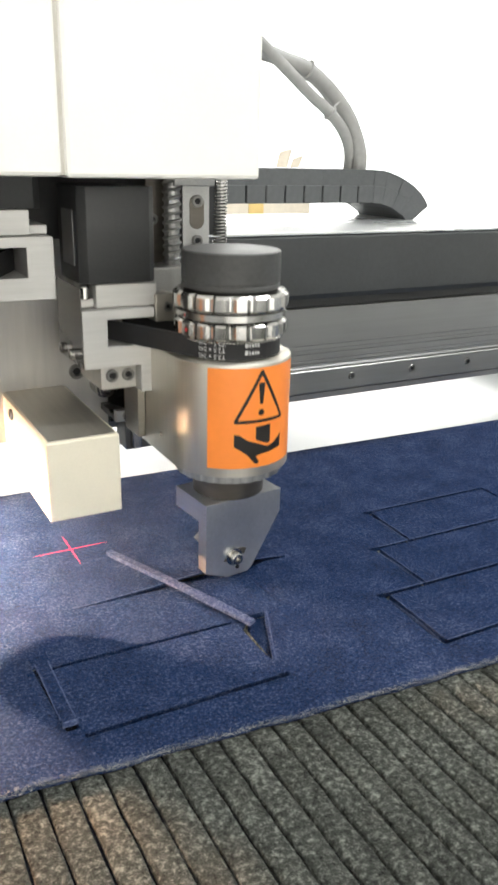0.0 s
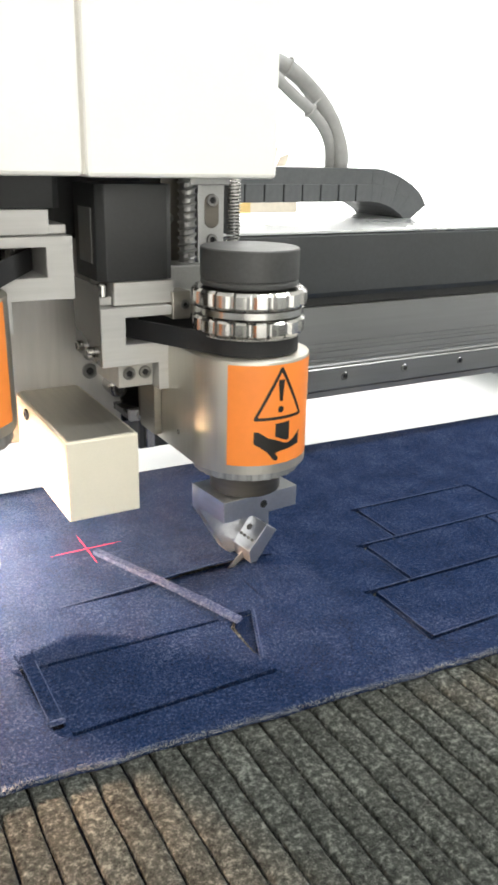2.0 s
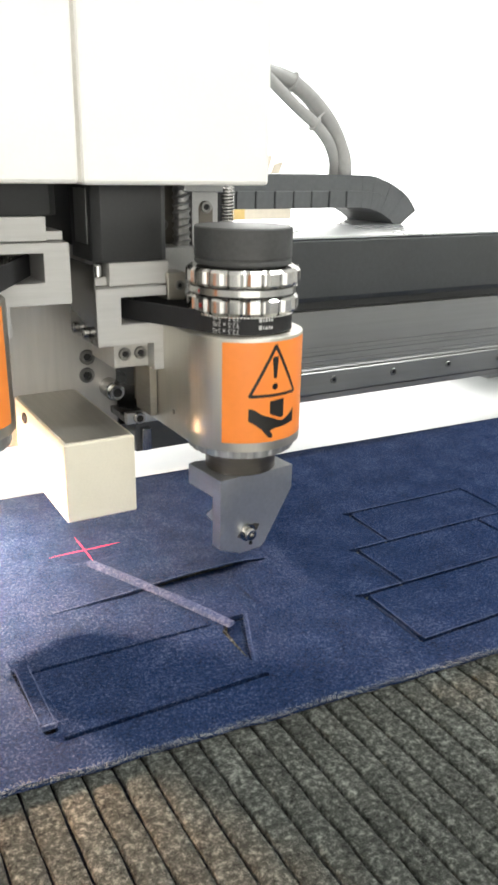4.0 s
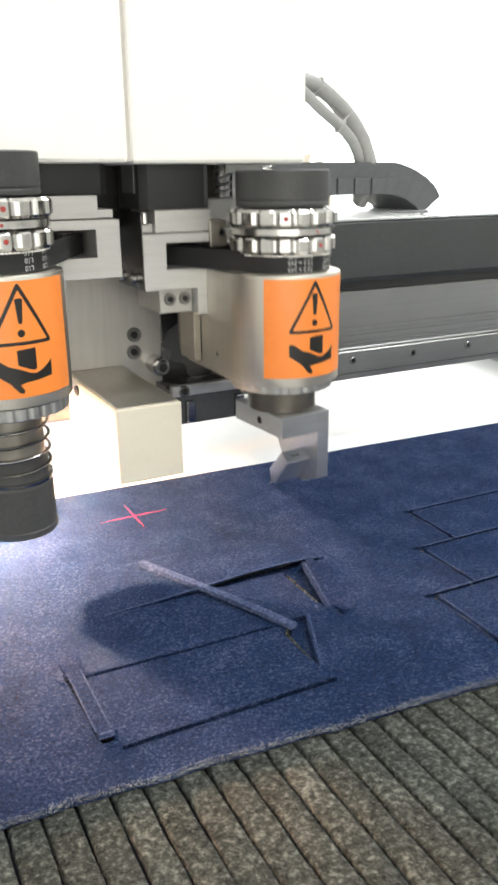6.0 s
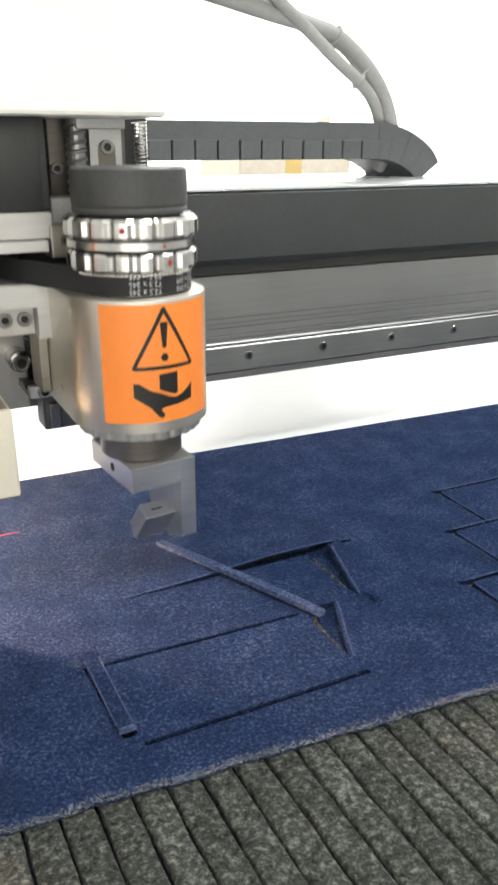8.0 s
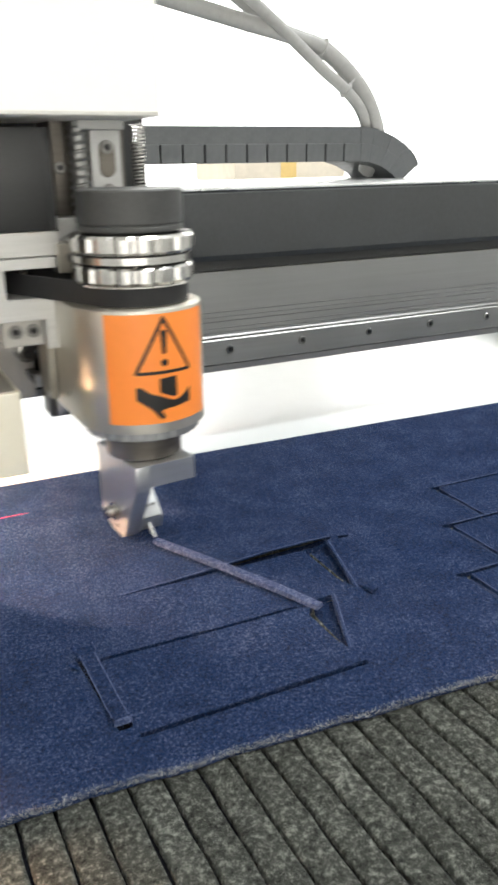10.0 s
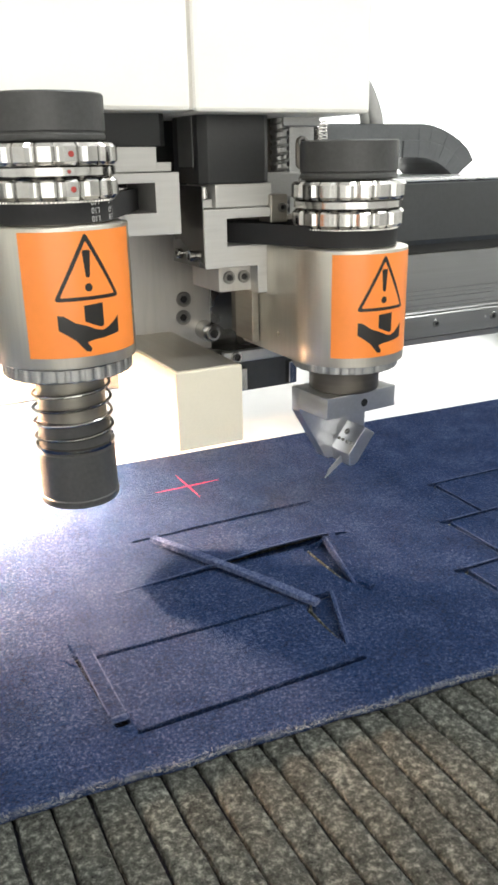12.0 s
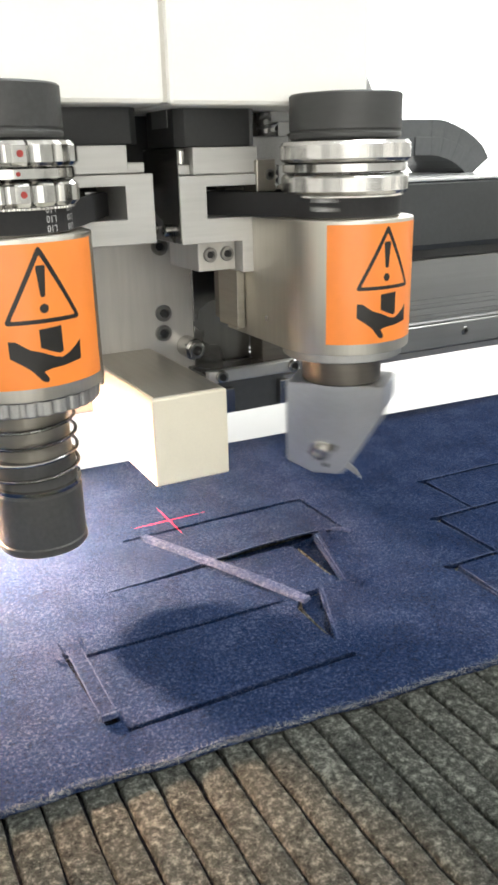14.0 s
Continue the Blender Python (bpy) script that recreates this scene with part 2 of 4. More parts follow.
def mesh_of(name, bm, mat, smooth=30):
    bmesh.ops.recalc_face_normals(bm, faces=bm.faces[:])
    me = bpy.data.meshes.new(name)
    bmesh.ops.scale(bm, vec=(0.001, 0.001, 0.001), verts=bm.verts[:])
    if smooth:
        for f in bm.faces:
            turns = [e.calc_face_angle(0) for e in f.edges if len(e.link_faces) == 2]
            f.smooth = not (f.calc_area() > 1.5e-6 and turns and min(turns) > radians(12))
        for e in bm.edges:
            if len(e.link_faces) != 2 or e.calc_face_angle(0) > radians(smooth):
                e.smooth = False
    bm.to_mesh(me)
    bm.free()
    me.materials.append(mat)
    return me


def part(name, bm, mat, parent, label="", smooth=30):
    ob = new(name, mesh_of(name, bm, mat, smooth))
    ob.parent = parent
    return tagged(ob, label)


def thing(name, label, category, group="", kind=""):
    return tagged(new(name), label, category, group, kind)


def whole(name, bm, mat, label, category="", group="", kind="", smooth=30):
    return tagged(new(name, mesh_of(name, bm, mat, smooth)), label, category, group, kind)


def screw_mesh(r, depth, axis="y"):
    """A socket head screw looking along -y, with its hexagonal socket."""
    bm = bmesh.new()
    lathe(bm, [(r * 0.92, 0), (r, -0.3), (r, -depth + 0.4), (r * 0.9, -depth), (r * 0.58, -depth), (r * 0.50, -depth * 0.45)][::-1], segs=20)
    for v in bm.verts:
        v.co = (v.co.x, v.co.z, v.co.y) if axis == "y" else v.co
    return bm


def screw(parent, x, y, z, r=3.4, depth=3.4, name="screw", mat=None):
    ob = part(name, screw_mesh(r, depth), mat or SCREW, parent)
    ob.location = (x / 1000, y / 1000, z / 1000)
    bm = bmesh.new()
    lathe(bm, [(r * 0.52, -depth * 0.5), (r * 0.52, -depth * 0.45)], segs=6)
    for v in bm.verts:
        v.co = (v.co.x, v.co.z, v.co.y)
    part("socket", bm, SOCKET, ob)
    return ob


# ---- the room ----
def room():
    bm = bmesh.new()
    box(bm, -2600, 5200, -3100, 3700, -950, -850, 0)
    whole("floor", bm, FLOOR, "grey painted workshop floor", "floor", kind="structure")
    bm = bmesh.new()
    box(bm, -2600, 5200, -3100, 3700, 2300, 2400, 0)
    whole("ceiling", bm, WALL, "white painted workshop ceiling", "ceiling", kind="structure")
    # opening and glowing panel added to go with the front fill
    bm = boxes((-2600, 5200, -3200, -3100, -850, -560), (-2600, 5200, -3200, -3100, 2060, 2300), (-2600, -2510, -3200, -3100, -560, 2060), (610, 5200, -3200, -3100, -560, 2060), bevel=0)
    whole("wall_south", bm, WALL, "white wall round an opening added for the front fill", "wall", kind="structure")
    bm = boxes((-2600, 900, -3260, -3250, -800, 2300), bevel=0)
    whole("backdrop_south", bm, FRONT_GLOW, "glowing panel added behind the front opening", "sky", kind="structure")
    bm = bmesh.new()
    box(bm, -2700, -2600, -3200, 3700, -850, 2300, 0)
    whole("wall_west", bm, WALL, "white painted plaster wall", "wall", kind="structure")
    bm = bmesh.new()
    box(bm, 5200, 5300, -3200, 3700, -850, 2300, 0)
    whole("wall_east", bm, WALL, "white painted plaster wall", "wall", kind="structure")
    bm = boxes((-2600, 5200, 3450, 3600, -850, -350), (-2600, 5200, 3450, 3600, 2200, 2300), (-2600, -1900, 3450, 3600, -350, 2200), (5000, 5200, 3450, 3600, -350, 2200), bevel=0)
    whole("wall_north", bm, WALL, "white wall round a wide bright window", "wall", kind="structure")
    bm = boxes((-2600, 5200, 3690, 3700, -850, 2300), bevel=0)
    whole("backdrop", bm, DAYLIGHT, "blown-out glowing panel added behind the front opening", "sky", kind="structure")


room()


# unseen fixture added to carry the overhead fill
def fill_fixture():
    c = thing("fill_fixture", "unseen fixture added for the overhead fill", "ceiling light")
    part("housing", boxes((450, 1950, 0, 200, 1905, 1960), bevel=4), COVER, c)
    for x in (600, 1800):
        part("rod", lathe(bmesh.new(), [(6, 1960), (6, 2300)], x, 100, 12), STEEL, c)


fill_fixture()


# ---- the cutting table ----
PITCH = 12.1
def cutting_table():
    t = thing("cutting_table", "white flatbed cutting table under the gantry", "table")
    part("table_bed", boxes((-900, 1400, -400, 950, -140, -14), bevel=2), GREYPAINT, t, "grey painted steel table bed")
    for x in (-850, 1350):
        for y in (-350, 900):
            part("leg", boxes((x - 40, x + 40, y - 40, y + 40, -850, -140), bevel=2), GREYPAINT, t)
    part("table_panel", boxes((-900, 674, 489.5, 950, -14, -3.3), (674.2, 1400, 489.5, 619, -14, -3.3), bevel=0.5), TABLE, t, "glossy white table panel behind the felt")
    part("end_housing", boxes((676, 1400, 621, 950, -14, 20), bevel=1.5), GREYPAINT, t, "grey end housing of the table")


cutting_table()


def ribbed_mat():
    """Grey needled felt, pressed into ribs that run away from the viewer; eight rib shapes, used in turn."""
    section = [(-5.7, -1.9), (-5.35, -0.85), (-4.6, -0.2), (-2.4, 0.05), (0, 0.12), (2.4, 0.05), (4.6, -0.2), (5.35, -0.85), (5.7, -1.9)]
    ys = [-300 + 789 * i / 132 for i in range(133)]
    mat = thing("cutting_mat", "grey ribbed felt mat covering the cutting table", "mat")
    part("mat_backing", boxes((35.5 - 34 * PITCH, 35.5 + 62 * PITCH, -300, 489, -13.9, -6.2), bevel=0.3), BACKING_AND_SHADE, mat, "dark backing in the mat's grooves")
    shapes = []
    for k in range(8):
        bm = bmesh.new()
        rows = [[bm.verts.new((dx + 0.35 * noise.noise((k * 9.1, y * 0.06, dx * 0.1)) + (0.4 * noise.noise((k * 5.7 + dx, y * 0.23, 1.3)) if abs(dx) > 4 else 0), y,
                               -3.6 + dz + (0.5 * noise.noise((k * 3.3 + dx * 0.2, y * 0.11, 4.2)) if dz > -1 else -0.9))) for dx, dz in section] for y in ys]
        for a, c in zip(rows, rows[1:]):
            for i in range(len(section) - 1):
                bm.faces.new((a[i], a[i + 1], c[i + 1], c[i]))
        for row in (rows[0], rows[-1]):
            bm.faces.new(row)
        shapes.append(mesh_of("mat_rib", bm, MAT, 60))
    for k in range(-34, 62):
        rib = new("mat_rib", shapes[(k * 5) % 8])
        rib.parent = mat
        rib.location = ((35.5 + PITCH * (k + 0.5)) / 1000, 0.004 * math.sin(k * 1.7), 0)


ribbed_mat()


# ---- the felt sheet with its cuts ----
def slot(p, q, w0, w1=None):
    """A straight cut from p to q, w0 wide at p and w1 at q, as a pointed outline."""
    w1 = w0 if w1 is None else w1
    w0, w1 = w0 * 1.3, w1 * 1.3
    a, b = Vector(p), Vector(q)
    d = (b - a).normalized()
    n = Vector((-d.y, d.x))
    return [a - d * 0.5, a + n * w0 / 2, b + n * w1 / 2, b + d * 0.5, b - n * w1 / 2, a - n * w0 / 2]


CUTS = [
    # the part nearest to the sheet's edge
    slot((71, 310.5), (162, 307.5), 1.9, 1.4), slot((71, 260), (167, 258.5), 1.9, 2.3), slot((65.0, 317), (67.4, 266), 4.4, 4.4),
    [Vector((181.6, 308.3)), Vector((164.3, 268)), Vector((164.2, 299.5)), Vector((172.8, 309.6))],
    # the row of parts cut before
    slot((303, 386.3), (407, 384), 2.3), slot((407.3, 385), (407.0, 341), 1.8), slot((306.5, 386), (305.3, 341), 3.0, 2.6),
    slot((275, 341), (407, 339.2), 2.4, 2.1), slot((279, 340), (278.6, 294), 3.0, 2.6), slot((379.5, 339.6), (379, 294), 2.2),
    slot((246, 295), (380, 292.4), 2.4, 2.1), slot((250.6, 294.6), (249.6, 246), 3.0, 3.4), slot((351, 293), (350.5, 245), 2.0),
    slot((248.5, 245.2), (351, 244.6), 2.1),
]
SHALLOW = [c for i, c in enumerate(CUTS) if i in (0, 1, 5, 9, 12)]
# the second part: its far cut stands open from the start, its end opens while the blade works there
CUTS.append([Vector(p) for p in ((91, 355.0), (108, 355.9), (150, 356.0), (196, 356.4), (224, 354.9), (196, 353.5), (150, 354.0), (108, 354.4))])
OPENING = [[Vector((206.8, 353.2)), Vector((193.4, 305.4)), Vector((192.4, 348.5)), Vector((194.6, 353.2))]]
# the third part: cut from left to right in short lengths
LINE = [slot((118 + 18.3 * i, 401.6), (118 + 18.3 * (i + 1) - 1.05, 401.6), 1.9) for i in range(6)]
LEG = [slot((227.2, 400.2 - 13 * i), (226.7, 400.2 - 13 * (i + 1) + 1.05), 1.9) for i in range(4)]


def sheet_outline():
    pts = []
    for i in range(181):
        x = -300 + 1200 * i / 180
        y = 243.5 - 0.088 * (x - 33) + (0.00012 * max(x - 200, 0) ** 2 if x < 600 else 19.2 + 0.02 * (x - 600))
        pts.append((x, y + 1.7 * noise.noise((x * 0.07, 3.1, 0)) + 0.8 * noise.noise((x * 0.31, 7.7, 0))))
    for i in range(61):
        x = 900 - 1200 * i / 60
        pts.append((x, 516 - 0.041 * (x - 120) + 1.2 * noise.noise((x * 0.05, 9.1, 0))))
    return pts


# edges of the opened corners, along which the felt stands up: far end, near end, height
RIDGES = (((181.6, 308.3), (164.3, 268.0), 1.7), ((208.8, 357.2), (193.4, 305.4), 2.7))


def ease(t):
    t = min(max(t, 0.0), 1.0)
    return t * t * (3 - 2 * t)


def relief(x, y):
    """How far the limp felt stands up or sags, in millimetres."""
    across = ease((y - 352) / 6) if x > 223 else float(y > 354.8)
    up = 3.0 * across * ease((x - 104) / 80) * ease((236 - x) / 30) * ease((398 - y) / 40)
    for (x0, y0), (x1, y1), h in RIDGES:
        d = x - (x1 + (x0 - x1) * (y - y1) / (y0 - y1))
        side = (1 - min(d / 34, 1)) ** 2 if d >= 0 else ease(1 + d / 5)
        up = max(up, h * side * ease((y - y1 + 10) / 14) * ease((y0 + 8 - y) / 14))
    return up - 0.25 * (1 + noise.noise((x * 0.02, y * 0.02, 2.2)))


def drape(me):
    """Divide the sheet finely and let it follow its relief; the raised lips are undercut by the slanted knife."""
    bm = bmesh.new()
    bm.from_mesh(me)
    bmesh.ops.scale(bm, vec=(1000, 1000, 1000), verts=bm.verts[:])
    bmesh.ops.triangulate(bm, faces=bm.faces[:])
    for axis, stops in ((0, [44 + 5 * i for i in range(42)] + [-150, -60, 0, 280, 320, 360, 400, 460, 540, 640]), (1, [246 + 5 * i for i in range(33)] + [430, 460, 490])):
        for at in stops:
            co, no = [0, 0, 0], [0, 0, 0]
            co[axis], no[axis] = at + 0.37, 1
            bmesh.ops.bisect_plane(bm, geom=bm.verts[:] + bm.edges[:] + bm.faces[:], dist=0.001, plane_co=co, plane_no=no)
    for v in bm.verts:
        x, y = v.co.x, v.co.y
        up = relief(x, y)
        if v.co.z < -1 and 354.8 < y < 359 and 90 < x < 220:
            v.co.y += 1.6 * max(up, 0)
        v.co.z += up
    bmesh.ops.scale(bm, vec=(0.001, 0.001, 0.001), verts=bm.verts[:])
    for f in bm.faces:
        f.smooth = True
    for e in bm.edges:
        e.smooth = len(e.link_faces) == 2 and e.calc_face_angle(0) < radians(40)
    bm.to_mesh(me)
    bm.free()


def felt_sheet():
    bm = prism(bmesh.new(), sheet_outline(), -3.1, 0)
    ob = whole("felt_sheet", bm, FELT, "navy blue wool felt sheet, partly cut, lying on the mat", "felt", smooth=0)
    bm = bmesh.new()
    for c in CUTS + OPENING + LINE + LEG:
        prism(bm, [(p.x, p.y) for p in c], -6, 3)
    tool = new("cutter", mesh_of("cutter", bm, FELT, 0))
    cut = ob.modifiers.new("cut", "BOOLEAN")
    cut.operation, cut.object, cut.solver, cut.use_self = "DIFFERENCE", tool, "EXACT", True
    deps = bpy.context.evaluated_depsgraph_get()
    me = bpy.data.meshes.new_from_object(ob.evaluated_get(deps))
    ob.modifiers.remove(cut)
    ob.data = me
    drape(me)
    me.materials.clear()
    me.materials.append(FELT)
    old = tool.data
    bpy.data.objects.remove(tool)
    bpy.data.meshes.remove(old)
    return ob


SHEET = felt_sheet()


def plug(outline):
    """The felt that still fills a cut and follows the sheet's relief; it sinks as the blade goes by."""
    c = sum(outline, Vector((0, 0))) / len(outline)
    bm = bmesh.new()
    spots = [c + (p - c) * 0.985 for p in outline]
    top = [bm.verts.new((*(p - c), relief(p.x, p.y) - 0.02)) for p in spots]
    low = [bm.verts.new((v.co.x, v.co.y, v.co.z - 1.2)) for v in top]
    bm.faces.new(top), bm.faces.new(low[::-1])
    for i in range(len(top)):
        k = (i + 1) % len(top)
        bm.faces.new((top[i], low[i], low[k], top[k]))
    ob = whole("felt_sliver", bm, FELT, "thin blue felt sliver in the line of the cut", "felt sliver", "slivers in the cuts", smooth=0)
    ob.location = (c.x / 1000, c.y / 1000, 0)
    return ob


OPENING_PLUGS = [plug(c) for c in OPENING]
# a dark plug under the end cut puts the gap's shade into colour
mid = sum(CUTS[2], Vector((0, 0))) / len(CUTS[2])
whole("shade_plug", prism(bmesh.new(), [tuple(mid + (p - mid) * 0.96) for p in CUTS[2]], -3.6, -2.95), BACKING_AND_SHADE, "dark plug that puts shade into the opened cut", "scrap", smooth=0)


def cut_wall(corner):
    """The slanted wall that the knife leaves in an opened corner: high along the ridge, running out over the mat."""
    far, near, left, back = corner
    top = [(far.x + 2.5, far.y - 0.2, -2.9), (near.x + 2.8, near.y + 0.8, -3.0), (left.x + 2.6, left.y - 1.0, -3.3), (back.x, back.y - 0.5, -3.1)]
    bm = bmesh.new()
    a, b = [bm.verts.new(p) for p in top], [bm.verts.new((p[0], p[1], -3.6)) for p in top]
    bm.faces.new(a), bm.faces.new(b[::-1])
    for i in range(4):
        bm.faces.new((a[i], b[i], b[(i + 1) % 4], a[(i + 1) % 4]))
    return whole("felt_wedge", bm, FELT, "slanted dark blue felt wall in the opened corner", "felt wedge", "wedges in the opened corners", smooth=0)


for corner in (CUTS[3], OPENING[0]):
    cut_wall(corner)
# felt layer added under the lip to give the shaded gap a navy tone
whole("felt_wedge", prism(bmesh.new(), [(108, 353.4), (188, 351.0), (194, 346.0), (205, 350.0), (222, 354.0), (222, 364), (150, 361), (112, 356.4)], -3.6, -3.12), FELT, "blue felt layer added so that the gap under the lip reads navy", "felt wedge", smooth=0)
# felt strips added so that the shaded cut bottoms read dark blue
for groove in SHALLOW:
    mid = sum(groove, Vector((0, 0))) / len(groove)
    bm = prism(bmesh.new(), [tuple(p - mid) for p in groove], -3.3, -2.7)
    ob = whole("felt_sliver", bm, FELT, "blue felt strip added in the cut's bottom for its dark blue tone", "felt sliver", "slivers in the cuts", smooth=0)
    ob.location = (mid.x / 1000, mid.y / 1000, 0)
LINE_PLUGS = [plug(c) for c in LINE]
LEG_PLUGS = [plug(c) for c in LEG]


def strip(points, width, thick, label, mat=None, slope=0.0):
    """A narrow bevelled offcut through points (x, y, z of its underside)."""
    bm = bmesh.new()
    rows = []
    ps = [Vector(p) for p in points]
    dense = []
    for a, b in zip(ps, ps[1:]):
        dense += [a.lerp(b, i / 6) for i in range(6)]
    dense.append(ps[-1])
    for i, p in enumerate(dense):
        d = (dense[min(i + 1, len(dense) - 1)] - dense[max(i - 1, 0)]).normalized()
        n = Vector((-d.y, d.x, 0)).normalized()
        w = width / 2 * (1 + 0.10 * noise.noise(p * 0.15))
        rows.append([bm.verts.new(p - n * w), bm.verts.new(p + n * w), bm.verts.new(p + n * (w - 0.7) + Vector((0, 0, thick * (1 - slope)))), bm.verts.new(p - n * (w - 0.4) + Vector((0, 0, thick)))])
    for a, b in zip(rows, rows[1:]):
        for k in range(4):
            bm.faces.new((a[k], a[(k + 1) % 4], b[(k + 1) % 4], b[k]))
    bm.faces.new(rows[0]), bm.faces.new(rows[-1])
    return whole("felt_offcut", bm, mat or FELT_PALE, label, "felt offcut", "offcuts on the sheet", smooth=40)


HINGE = Vector((171.0, 301.0, 0.2))
LOOSE_STRIP = strip([Vector(p) - HINGE for p in ((127.4, 395, 5.4), (139.6, 369, 4.4), (151.8, 343, 3.2), (163, 319, 1.6), (171.0, 301, 0.2))], 5.2, 2.2, "loose blue felt offcut strip lying across the cut")
strip([(67.0, 319.5, 0.9), (67.1, 315, 0.3), (67.1, 302, 0.3), (67.0, 290, 0.2), (66.9, 279, 0.3), (66.9, 272, 0.8), (66.9, 268.5, 1.6)], 6.2, 1.2, "blue felt offcut curling up over the end cut", FELT)
for dx in (-3.0, 3.0):
    strip([(67.1 + dx, 317.5, 1.3), (67.1 + dx, 302, 1.25), (66.9 + dx, 279, 1.25), (66.9 + dx, 270.5, 2.0)], 0.6, 0.12, "pale frayed edge of the blue felt offcut")
strip([(63.9, 268.2, 0.7), (65.2, 267.4, 1.4), (66.9, 267.0, 1.7), (68.6, 267.4, 1.4), (69.8, 268.2, 0.7)], 2.2, 2.0, "pale curled tip of the blue felt offcut")
strip([(64.2, 315, 0.6), (63.0, 318.0, 1.4), (62.6, 320.5, 2.6)], 2.2, 0.8, "frayed tuft of blue felt beside the end cut", FELT)
strip([(69.8, 315, 0.8), (70.6, 318, 1.8), (70.6, 320.5, 3.0)], 2.0, 0.8, "frayed tuft of blue felt beside the end cut", FELT)
strip([(62.2, 308, 0.0), (60.2, 309, 0.7), (58.8, 311, 1.5)], 1.8, 0.7, "frayed tuft of blue felt beside the end cut", FELT)
strip([(x, y, relief(x, y)) for x, y in ((186.0, 309), (177.5, 288), (170.5, 263))], 4.6, 0.6, "narrow blue felt offcut beside the opened corner", FELT, 0.6)
strip([(166.4, 300.5, -1.3), (165.3, 285, -1.1), (164.9, 270.0, -1.3)], 1.6, 0.8, "frayed olive grey edge of the opened corner", MAT)
LAST_TAG = strip([(221.5, 356.5, 0.6), (224.0, 352.0, 1.8), (227.0, 349.0, 0.8)], 3.4, 1.2, "pale curled tag of blue felt at the last cut")
LATE_EDGE = strip([(195.0, 349.0, -1.3), (194.6, 328, -1.1), (194.0, 308.0, -1.3)], 1.6, 0.8, "frayed olive grey edge of the opened corner", MAT)
LATE_STRIP = strip([(x, y, relief(x, y)) for x, y in ((213.5, 357), (205.8, 334), (198.6, 306))], 4.6, 0.6, "narrow blue felt offcut beside the opened corner", FELT, 0.6)
TAG = strip([(198.2, 309.0, 0.9), (199.6, 304.5, 2.0), (201.0, 300.5, 0.8)], 5.0, 1.4, "dark curled tag of blue felt at the corner", FELT)


def cut_lip(points, width, thick, parent, mat=FELT_PALE):
    """The frayed upper edge of a cut, standing a little proud of the felt."""
    bm = bmesh.new()
    rows = []
    ps = [Vector(p) for p in points]
    dense = [a.lerp(b, i / 12) for a, b in zip(ps, ps[1:]) for i in range(12)] + [ps[-1]]
    for i, p in enumerate(dense):
        d = (dense[min(i + 1, len(dense) - 1)] - dense[max(i - 1, 0)]).normalized()
        n = Vector((-d.y, d.x)) * width / 2 * (0.75 + 0.6 * noise.noise((p.x * 0.3, p.y * 0.3, 5.0))) * (0.25 if i in (0, len(dense) - 1) else 1)
        q = p + n * 0.5 * noise.noise((p.x * 0.2, p.y * 0.2, 8.0))
        z = relief(q.x, q.y) - 0.25
        h = thick * (1 + 0.5 * noise.noise((p.x * 0.25, p.y * 0.25, 1.0)))
        rows.append([bm.verts.new((q.x + k * n.x, q.y + k * n.y, z + up)) for k, up in ((-1.0, 0.0), (-0.8, h + 0.2), (0.2, h + 0.3), (1.2, 0.1))])
    for a, b in zip(rows, rows[1:]):
        for k in range(3):
            bm.faces.new((a[k], a[k + 1], b[k + 1], b[k]))
    return part("cut_lip", bm, mat, parent, "frayed edge of the cut felt", 60)


# the pale lips carry the light their edges catch in their colour
for line, width in ((((72, 312.3), (110, 311.5), (160, 309.6)), 1.7), (((73, 261.9), (120, 261.3), (163, 260.4)), 1.8),
                    (((94, 355.8), (110, 356.9), (150, 357.0), (196, 357.4), (219, 356.0)), 1.6), (((183.0, 308.0), (174.0, 287.4), (165.6, 268.2)), 1.6),
                    (((279.6, 342.2), (330, 341.6), (404, 340.6)), 1.2), (((250.6, 296.4), (300, 295.4), (376, 293.9)), 1.3), (((307, 387.4), (350, 386.6), (404, 385.4)), 1.2),
                    (((308.4, 384), (307.0, 343)), 1.0), (((281.0, 338), (280.6, 297)), 1.0), (((253.0, 292), (252.0, 249)), 1.1), (((252, 246.6), (300, 246.4), (350, 246.0)), 1.3)):
    cut_lip(line, width * 0.75, 0.12, SHEET, FELT if line[0][1] in (312.3, 261.9) else FELT_PALE)
cut_lip(((208.4, 353.4), (201.4, 329.4), (194.8, 305.8)), 1.2, 0.12, LATE_STRIP)


for p, q in (((306.2, 383), (305.6, 344)), ((279.2, 337), (278.9, 297)), ((250.6, 291), (250.1, 249))):
    strip([(*p, -2.6), ((p[0] + q[0]) / 2 + 0.5, (p[1] + q[1]) / 2, -2.0), (*q, -2.6)], 1.5, 1.3, "thin blue felt offcut lying in the open cut")


